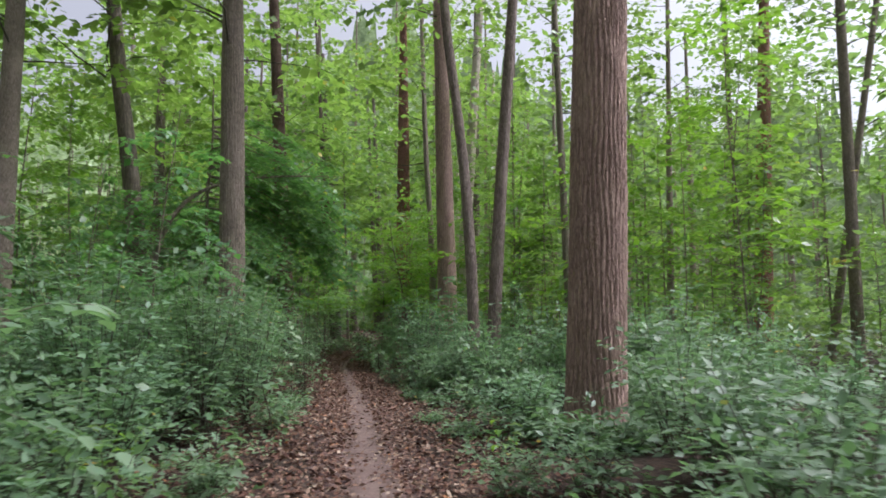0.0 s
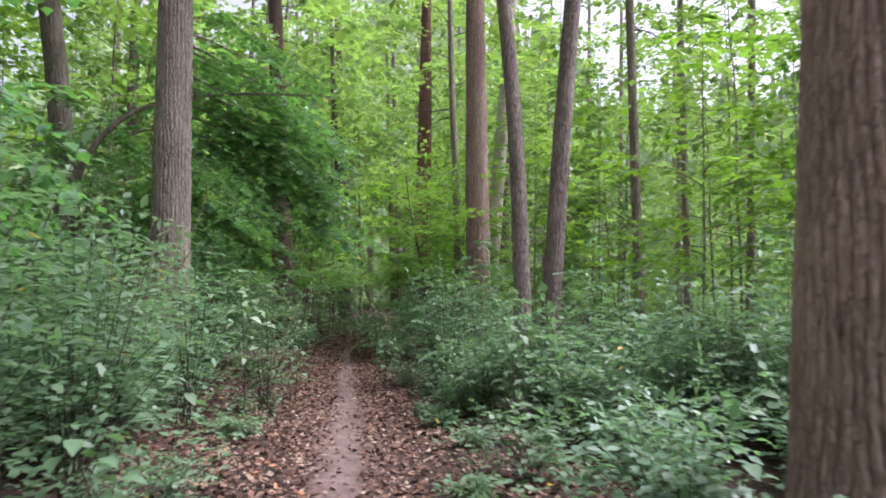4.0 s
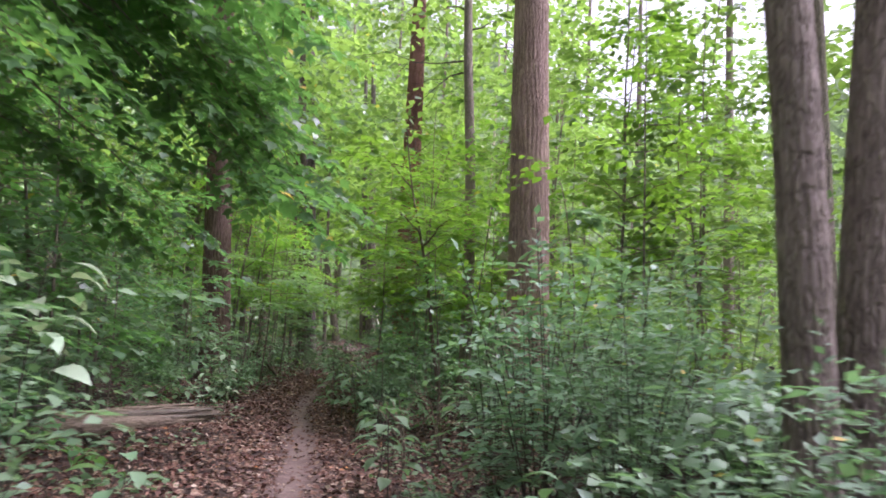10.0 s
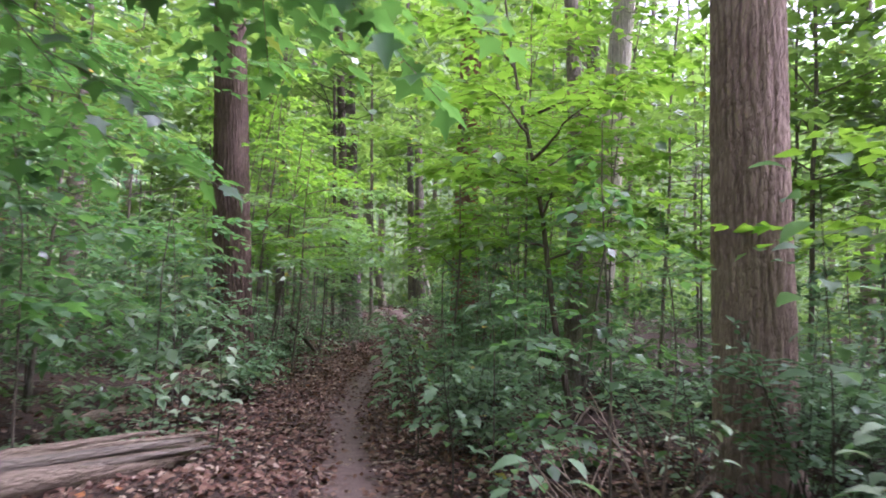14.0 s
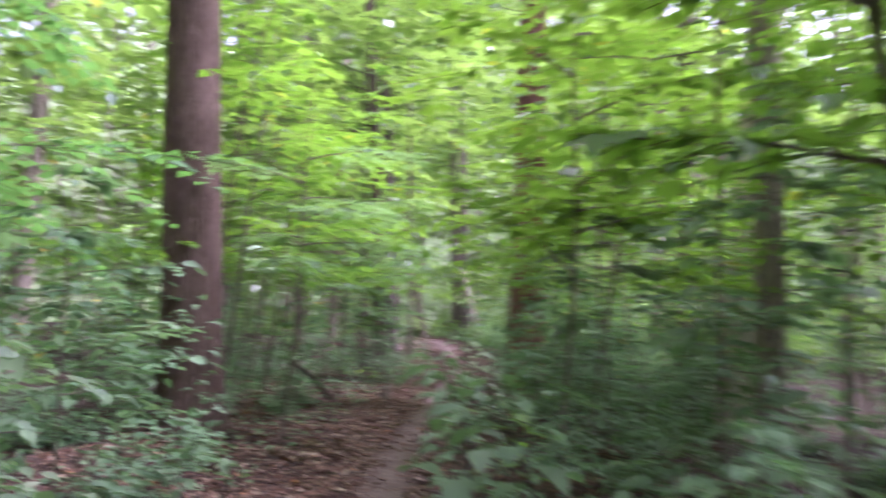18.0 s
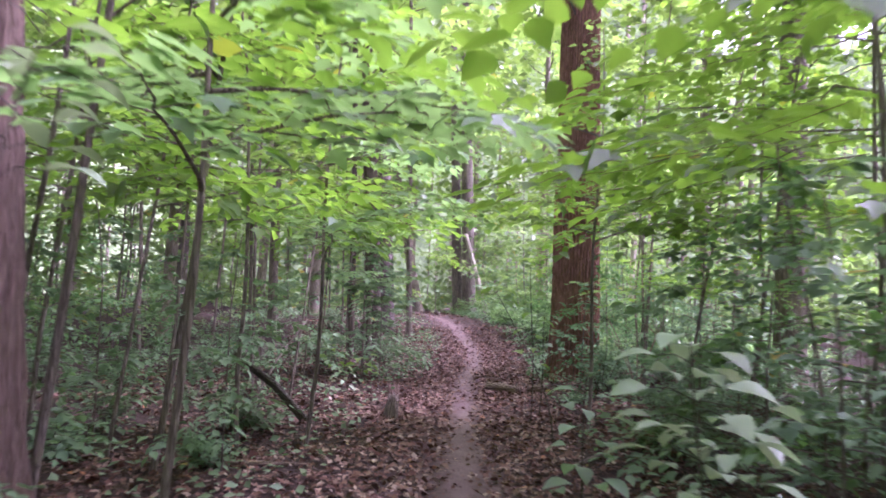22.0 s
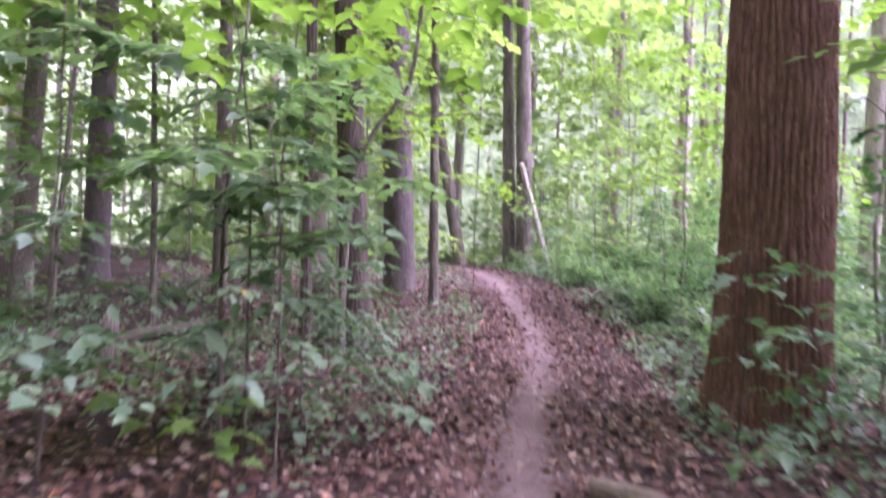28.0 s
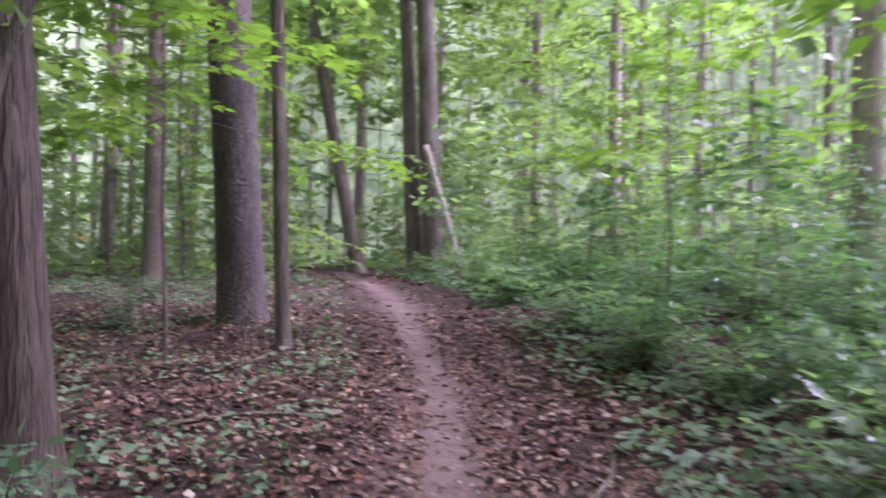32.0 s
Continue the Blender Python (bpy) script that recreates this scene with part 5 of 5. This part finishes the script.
lying("fallen_branch", [on_ground(-7.35, 39.5, 0.03), (-7.2, 40.4, 0.45), (-7.05, 41.3, 0.95)], (0.018, 0.016, 0.01), BARK_DARK, "thin dead stick leaning up from the floor", "branch", 9)
for n, (x, y, length, turn, width) in enumerate(((-6.6, 46.2, 1.2, 20, 0.018), (-6.0, 45.0, 0.7, 140, 0.014), (-3.6, 49.5, 1.0, 70, 0.016), (-6.4, 50.6, 1.3, 10, 0.02), (-3.2, 48.2, 0.6, 110, 0.012), (-7.6, 45.6, 1.4, 35, 0.022), (-5.9, 52.0, 0.8, 160, 0.014),
                                                (-2.9, 25.9, 0.7, 30, 0.014), (-4.3, 33.9, 0.5, 100, 0.012), (-6.2, 36.4, 0.9, 10, 0.018), (-3.2, 37.6, 0.8, 60, 0.016), (-1.9, 18.0, 0.5, 80, 0.010), (-2.3, 30.2, 0.9, 20, 0.02), (-1.5, 29.6, 0.8, 100, 0.018), (-1.7, 46.0, 0.9, 50, 0.02))):
    a = radians(turn)
    dx, dy = math.cos(a) * length / 2, math.sin(a) * length / 2
    lying("fallen_stick", [on_ground(x - dx, y - dy, width), on_ground(x + 0.05, y, width + 0.02), on_ground(x + dx, y + dy, width)], (width, width * 0.9, width * 0.5), DEAD_WOOD if n % 2 else BARK_DARK, "dead stick lying on brown leaves", "stick", 40 + n, "sticks on the floor")


def stump(x, y, width, tall, material, label, seed):
    ob = new("stump", log_mesh("stump", [(0, 0, -0.05), (0.01, 0, tall * 0.5), (0.02, 0.01, tall)], (width * 0.62, width * 0.5, width * 0.42), material, seed, jag=0.7))
    ob.matrix_basis = pose(*on_ground(x, y, 0))
    tagged(ob, label, "stump")


stump(-5.75, 41.7, 0.2, 0.15, BARK_BROWN, "low broken brown tree stump", 11)
stump(-5.45, 39.4, 0.16, 0.24, BARK_DARK, "small dark rotten stump beside the path", 12)
stump(-9.4, 46.4, 0.18, 0.5, BARK_DARK, "dark broken stump on the forest floor", 13)


# ---- a tangle of roots and soil by the trail ----
def root_mound(x, y, wide, tall, seed):
    rng = np.random.default_rng(seed)
    root = new("root_mound")
    root.matrix_basis = pose(*on_ground(x, y, 0))
    tagged(root, "low mound of dark soil with bare roots and twigs", "mound")
    a, f = np.meshgrid(np.linspace(0, 2 * np.pi, 28, endpoint=False), np.linspace(0, 1, 9), indexing="ij")
    r = wide * f * (1 + 0.15 * np.sin(3 * a) + 0.1 * np.sin(7 * a + 1))
    z = tall * np.cos(f * np.pi / 2) * (1 + 0.2 * np.sin(5 * a + 8 * f)) - 0.04
    verts = np.stack([r * np.cos(a), 0.7 * r * np.sin(a), z], -1).reshape(-1, 3)
    i, j = np.meshgrid(np.arange(28), np.arange(8), indexing="ij")
    k = (i + 1) % 28
    faces = np.stack([i * 9 + j, i * 9 + j + 1, k * 9 + j + 1, k * 9 + j], -1).reshape(-1, 4)
    hang("soil", mesh_of("soil", verts, faces, LITTER_GROUND, True), root)
    for n in range(9):
        wood = Wood()
        b = rng.uniform(0, 2 * np.pi)
        s = np.linspace(0, 1, 6)
        reach = wide * rng.uniform(0.6, 1.2)
        wood.tube(np.stack([np.cos(b + 0.6 * s) * reach * s, np.sin(b + 0.6 * s) * reach * s * 0.7, tall * (0.9 - s ** 1.5) + 0.06 * np.sin(6 * s + n)], 1), np.linspace(0.02, 0.006, 6), 6)
        hang("bare_root", wood.mesh("bare_root", DEAD_WOOD if n % 3 else BARK_DARK), root)


root_mound(-1.75, 29.4, 0.7, 0.36, 1)
root_mound(-0.9, 27.4, 0.6, 0.25, 2)


# ---- maples whose boughs spread flat over the trail ----
def bough_tree(x, y, tall, width, lean, boughs, material, rind, label, seed, size=0.15, gap=0.085, twigs=13):
    """A thin stem, and boughs that end at a given reach from it, each with flat layers of twigs and leaves."""
    rng = np.random.default_rng(seed)
    root = new("maple")
    root.matrix_basis = pose(*on_ground(x, y, 0))
    tagged(root, label, "tree", "maples over the path")
    z = np.linspace(-0.1, tall, 12)
    stem = np.stack([lean[0] * z + 0.03 * np.sin(1.9 * z + seed), lean[1] * z + 0.03 * np.sin(1.4 * z + 2 * seed), z], 1)
    trunk = Wood()
    trunk.tube(stem, np.linspace(width * 0.5, width * 0.12, 12), 12)
    hang("trunk", trunk.mesh("trunk", rind), root)
    for low, reach, arch in boughs:
        start = np.array([np.interp(low, z, stem[:, k]) for k in range(3)])
        s = np.linspace(0, 1, 12)[:, None]
        reach = np.array(reach, float)
        length = float(np.linalg.norm(reach))
        line = start + reach * s + np.array([0, 0, arch * length]) * np.sin(np.pi * s)
        line[1:] += np.cumsum(rng.normal(0, 0.012 * length, (11, 3)), 0) * (1, 1, 0.5)
        wood, fine_wood, leaves = Wood(), Wood(), Leaves()
        wood.tube(line, np.geomspace(min(width * 0.3, 0.008 + 0.008 * length), 0.003, 12), 6)
        for k in range(twigs):
            f = 0.16 + 0.82 * (k + rng.uniform(0.1, 0.9)) / twigs
            j = min(int(f * 11), 10)
            at = line[j] + (line[j + 1] - line[j]) * (f * 11 - j)
            ahead = unit(line[j + 1] - line[j])
            sideways = unit(np.cross(ahead, [0, 0, 1.0])) * (1 if k % 2 else -1)
            way = unit(ahead * rng.uniform(0.5, 1.0) + sideways * rng.uniform(0.6, 1.2) + np.array([0, 0, rng.normal(0.02, 0.08)]))
            twig = bent(at, way, length * (0.46 - 0.24 * f) * rng.uniform(0.6, 1.15), 0.14, 6, rng)
            fine_wood.tube(twig[[0, 2, 5]], (0.006, 0.004, 0.002), 3)
            spray(rng, leaves, twig, size, gap, 0.22, 0.92)
            for side in (1, -1):
                fork = bent(twig[2], unit(way + side * 0.8 * unit(np.cross(way, [0, 0, 1.0])) + np.array([0, 0, rng.normal(-0.04, 0.08)])), length * 0.13 * rng.uniform(0.7, 1.3), 0.15, 4, rng)
                spray(rng, leaves, fork, size, gap, 0.22, 0.92)
        spray(rng, leaves, line[5:], size, gap, 0.22, 0.92)
        bough = hang("bough", wood.mesh("bough", rind), root)
        tagged(hang("twig_work", fine_wood.mesh("twig_work", rind), bough), kind="stuff")
        tagged(hang("foliage", leaves.mesh("foliage", material, "star"), bough), kind="stuff")
    return root


bough_tree(-6.6, 20.2, 8.4, 0.15, (0.02, 0.0), (
    (5.4, (3.4, 1.6, -2.6), 0.13), (6.2, (3.5, 2.5, -2.9), 0.13), (5.0, (3.0, 0.9, -2.1), 0.12), (5.8, (3.2, 3.0, -2.7), 0.14), (6.9, (3.2, 1.9, -2.6), 0.13),
    (5.6, (3.2, 2.2, -2.75), 0.14), (5.2, (2.6, 0.1, -2.1), 0.12), (6.0, (2.8, 4.0, -2.6), 0.14), (4.7, (2.1, -1.7, -1.5), 0.10), (4.4, (1.7, 3.3, -2.0), 0.10), (6.4, (1.8, -2.6, -1.4), 0.10),
    (6.7, (3.5, 1.0, -2.0), 0.12), (3.8, (1.6, 1.4, -1.5), 0.08), (5.2, (-1.5, 2.5, -1.2), 0.10), (7.0, (2.6, 3.0, -1.2), 0.12), (6.8, (0.4, 3.0, -1.6), 0.1), (4.9, (-1.9, -1.3, -1.0), 0.1), (7.2, (3.0, -0.8, -1.5), 0.12), (5.9, (3.0, 1.2, -2.3), 0.12)),
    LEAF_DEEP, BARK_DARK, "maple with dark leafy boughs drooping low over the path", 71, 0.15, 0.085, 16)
bough_tree(-1.05, 27.65, 5.4, 0.085, (-0.185, 0.0), (
    (2.75, (-1.25, -0.2, 0.15), 0.04), (2.05, (-1.25, -0.25, 0.1), 0.03), (2.9, (0.9, 0.6, 0.7), 0.05), (3.3, (-0.9, -1.5, 0.3), 0.06), (2.6, (-0.7, -1.8, 0.2), 0.05), (3.8, (-1.2, 0.9, 0.3), 0.05),
    (1.9, (1.1, -0.7, 0.2), 0.05), (3.1, (0.7, -1.7, 0.4), 0.06), (4.2, (-0.8, -0.7, 0.7), 0.05), (3.6, (1.5, -0.6, 0.4), 0.06), (2.4, (0.1, -2.0, 0.0), 0.06), (4.6, (-1.5, 0.3, 0.3), 0.06)),
    LEAF_BRIGHT, BARK_SMOOTH, "young forked maple with bright leaves reaching over the path", 72, 0.155, 0.085, 10)
bough_tree(-2.53, 30.85, 5.4, 0.05, (0.012, 0.0), (
    (1.95, (-0.95, -0.15, 0.75), 0.06), (2.3, (1.2, 0.3, 0.3), 0.06), (2.7, (0.8, -1.2, 0.2), 0.05), (3.3, (1.3, -0.4, 0.3), 0.06), (3.7, (-1.1, -0.6, 0.3), 0.05), (4.1, (0.6, 1.1, 0.3), 0.05), (2.5, (0.6, 1.3, 0.1), 0.05), (4.4, (0.4, -1.2, 0.4), 0.05)),
    LEAF_BRIGHT, BARK_DARK, "slim maple sapling with flat sprays of bright leaves", 73, 0.15, 0.085, 9)
bough_tree(-5.75, 33.6, 4.6, 0.05, (0.03, 0.0), (
    (2.2, (1.4, -0.5, 0.1), 0.05), (2.5, (1.6, 0.5, -0.1), 0.06), (2.8, (1.2, -1.3, -0.1), 0.05), (3.1, (1.0, 1.4, 0.0), 0.05), (2.0, (0.3, -1.5, 0.2), 0.05), (3.3, (-1.0, -0.6, 0.2), 0.05), (2.6, (-0.9, 0.9, 0.1), 0.05), (3.6, (1.5, 0.1, 0.1), 0.06)),
    LEAF_PALE, BARK_DARK, "slim maple sapling with pale layered sprays over the path", 74, 0.135, 0.085, 9)
bough_tree(-6.05, 37.6, 4.8, 0.05, (0.03, 0.0), (
    (2.2, (1.4, -0.5, 0.2), 0.05), (2.6, (1.7, 0.5, -0.1), 0.06), (2.9, (1.3, -1.2, -0.1), 0.05), (3.2, (1.1, 1.3, 0.0), 0.05), (1.9, (0.4, -1.4, 0.3), 0.05), (3.4, (-1.0, -0.6, 0.2), 0.05), (3.7, (1.4, 0.2, 0.1), 0.06)),
    LEAF_PALE, BARK_DARK, "slim maple sapling with pale layered sprays over the path", 75, 0.135, 0.085, 9)
bough_tree(-3.05, 39.2, 5.0, 0.05, (0.02, 0.0), (
    (2.4, (-1.3, -0.4, 0.1), 0.05), (2.7, (-1.5, 0.6, 0.0), 0.06), (3.0, (-1.0, -1.3, 0.0), 0.05), (2.3, (1.1, -0.9, 0.2), 0.05), (3.3, (0.9, 1.2, 0.1), 0.05), (3.6, (-1.2, 0.2, 0.2), 0.06), (2.9, (1.2, 0.2, 0.1), 0.05)),
    LEAF_BRIGHT, BARK_DARK, "slim maple sapling with bright sprays over the path", 76, 0.145, 0.085, 9)
bough_tree(-6.95, 43.9, 4.2, 0.045, (0.02, 0.0), (
    (1.6, (0.9, -0.9, 0.2), 0.05), (1.8, (1.35, 0.2, 0.1), 0.05), (1.9, (0.5, -1.5, 0.0), 0.05), (1.7, (-0.9, -1.0, 0.2), 0.05), (2.3, (1.1, -0.6, 0.1), 0.05), (2.5, (-0.4, -1.4, 0.0), 0.05), (2.8, (0.9, 0.9, 0.1), 0.05), (1.4, (1.0, 0.8, 0.1), 0.05)),
    LEAF_PALE, BARK_DARK, "low maple sapling with flat pale sprays beside the path", 77, 0.15, 0.085, 9)

# ---- long bare limbs that cross the view ----
def limb_mesh(name, points, radii, material):
    wood = Wood()
    t = np.linspace(0, 1, 20)
    line = np.stack([np.interp(t, np.linspace(0, 1, len(points)), [p[k] for p in points]) for k in range(3)], 1)
    line[1:-1] = (line[:-2] + 2 * line[1:-1] + line[2:]) / 4
    wood.tube(line, np.interp(t, np.linspace(0, 1, len(radii)), radii), 8)
    return wood.mesh(name, material)


bent_tree = new("bent_tree")
bent_tree.matrix_basis = pose(*on_ground(-7.4, 18.0, 0))
tagged(bent_tree, "thin dark tree bent over into a long bare bough", "tree")
hang("stem", limb_mesh("stem", [(0, 0, -0.1), (0.15, 0, 2.1), (0.5, 0.1, 4.0), (1.12, 0.36, 4.83), (1.98, 0.79, 5.25), (3.07, 1.21, 5.44), (4.53, 1.59, 5.5)], (0.09, 0.075, 0.06, 0.05, 0.04, 0.03, 0.012), BARK_DARK), bent_tree)
for start, end in (((2.6, 1.05, 5.36), (3.3, 1.5, 5.9)), ((3.5, 1.33, 5.46), (4.2, 1.2, 5.9)), ((3.9, 1.43, 5.47), (4.5, 1.8, 5.2)), ((1.6, 0.6, 5.1), (1.9, 0.9, 5.9))):
    middle = tuple((a + b) / 2 + 0.05 for a, b in zip(start, end))
    hang("twig", limb_mesh("twig", [start, middle, end], (0.014, 0.01, 0.004), BARK_DARK), bent_tree)


def slim_sapling(x, y, tall, lean, width, forks):
    """A thin bare stem that wavers upward into the leaves, with thin side twigs."""
    root = new("slim_sapling")
    root.matrix_basis = pose(*on_ground(x, y, 0))
    tagged(root, "thin dark sapling stem rising bare into the leaves", "tree", "slim saplings")
    line = [(lean * z + 0.03 * math.sin(2.1 * z + x), 0.03 * math.sin(1.7 * z + y), z) for z in (-0.1, 0.25 * tall, 0.5 * tall, 0.75 * tall, tall)]
    hang("stem", limb_mesh("stem", line, (width, width * 0.9, width * 0.75, width * 0.55, width * 0.25), BARK_DARK), root)
    for n, (f, reach, turn) in enumerate(forks):
        z = f * tall
        start = (lean * z + 0.03 * math.sin(2.1 * z + x), 0.03 * math.sin(1.7 * z + y), z)
        end = (start[0] + reach * math.cos(turn), start[1] + reach * math.sin(turn), z + 0.7 * reach + 0.1)
        middle = tuple((a + b) / 2 + (0.06 if k == 2 else 0.0) for k, (a, b) in enumerate(zip(start, end)))
        hang("twig", limb_mesh("twig", [start, middle, end], (width * 0.4, width * 0.3, width * 0.12), BARK_DARK), root)


def dead_twigs(x, y, tall, seed):
    """A clump of bare dead shoots, forked near the top."""
    rng = np.random.default_rng(seed)
    root = new("dead_shrub")
    root.matrix_basis = pose(*on_ground(x, y, 0))
    tagged(root, "bare dead shrub with thin pale forked twigs", "shrub")
    for n in range(5):
        a, h = rng.uniform(0, 6.28), tall * rng.uniform(0.75, 1.05)
        out = np.array([math.cos(a), math.sin(a), 0.0]) * rng.uniform(0.3, 0.7)
        tip = tuple(out + (0, 0, h))
        fork = tuple(out * 0.55 + (0, 0, h * 0.68))
        shoot = hang("shoot", limb_mesh("shoot", [(0, 0, -0.05), tuple(out * 0.15 + (0, 0, h * 0.35)), fork, tip], (0.010, 0.008, 0.006, 0.003), DEAD_WOOD), root)
        for side in (-1, 1):
            end = (fork[0] + 0.25 * math.cos(a + side), fork[1] + 0.25 * math.sin(a + side), fork[2] + 0.22)
            hang("twig", limb_mesh("twig", [fork, tuple((p + q) / 2 for p, q in zip(fork, end)), end], (0.005, 0.004, 0.002), DEAD_WOOD), shoot)


dead_twigs(-3.6, 13.3, 2.5, 81)
dead_twigs(-4.1, 13.7, 2.3, 82)
dead_twigs(-1.6, 22.4, 1.0, 83)
dead_twigs(-1.2, 23.2, 1.2, 84)
dead_twigs(-2.0, 41.6, 1.6, 85)
dead_twigs(-1.6, 40.6, 1.7, 86)


slim_sapling(-6.92, 34.4, 5.6, 0.085, 0.032, ((0.55, 0.9, 0.2), (0.66, 0.8, 3.4), (0.72, 0.7, 1.8), (0.45, 0.5, 5.0)))
slim_sapling(-6.06, 53.6, 2.1, 0.0, 0.014, ((0.55, 0.4, 2.8), (0.62, 0.35, 0.4)))
slim_sapling(-6.76, 51.6, 1.3, 0.03, 0.011, ((0.6, 0.3, 0.6), (0.7, 0.3, 3.2)))
slim_sapling(-6.88, 36.0, 6.2, 0.10, 0.030, ((0.42, 1.2, 0.1), (0.52, 0.9, 2.9), (0.62, 0.8, 5.6)))
hang("side_stem", limb_mesh("side_stem", [(0.03, -0.8, -0.06), (-0.08, -0.52, 0.5), (-0.12, -0.33, 1.3), (-0.06, -0.29, 2.45), (0.15, -0.28, 2.95), (0.45, -0.28, 3.3), (0.67, -0.3, 3.6), (0.75, -0.3, 4.6), (0.85, -0.4, 6.6)], (0.055, 0.05, 0.04, 0.036, 0.034, 0.03, 0.028, 0.025, 0.012), BARK_DARK), smooth_tree, "thin dark side stem")
hang("side_stem", limb_mesh("side_stem", [(0.45, -0.28, 3.3), (0.75, -0.1, 3.2), (1.1, 0.0, 3.25), (1.6, 0.1, 3.3)], (0.018, 0.015, 0.012, 0.006), BARK_DARK), smooth_tree, "thin dark side stem")
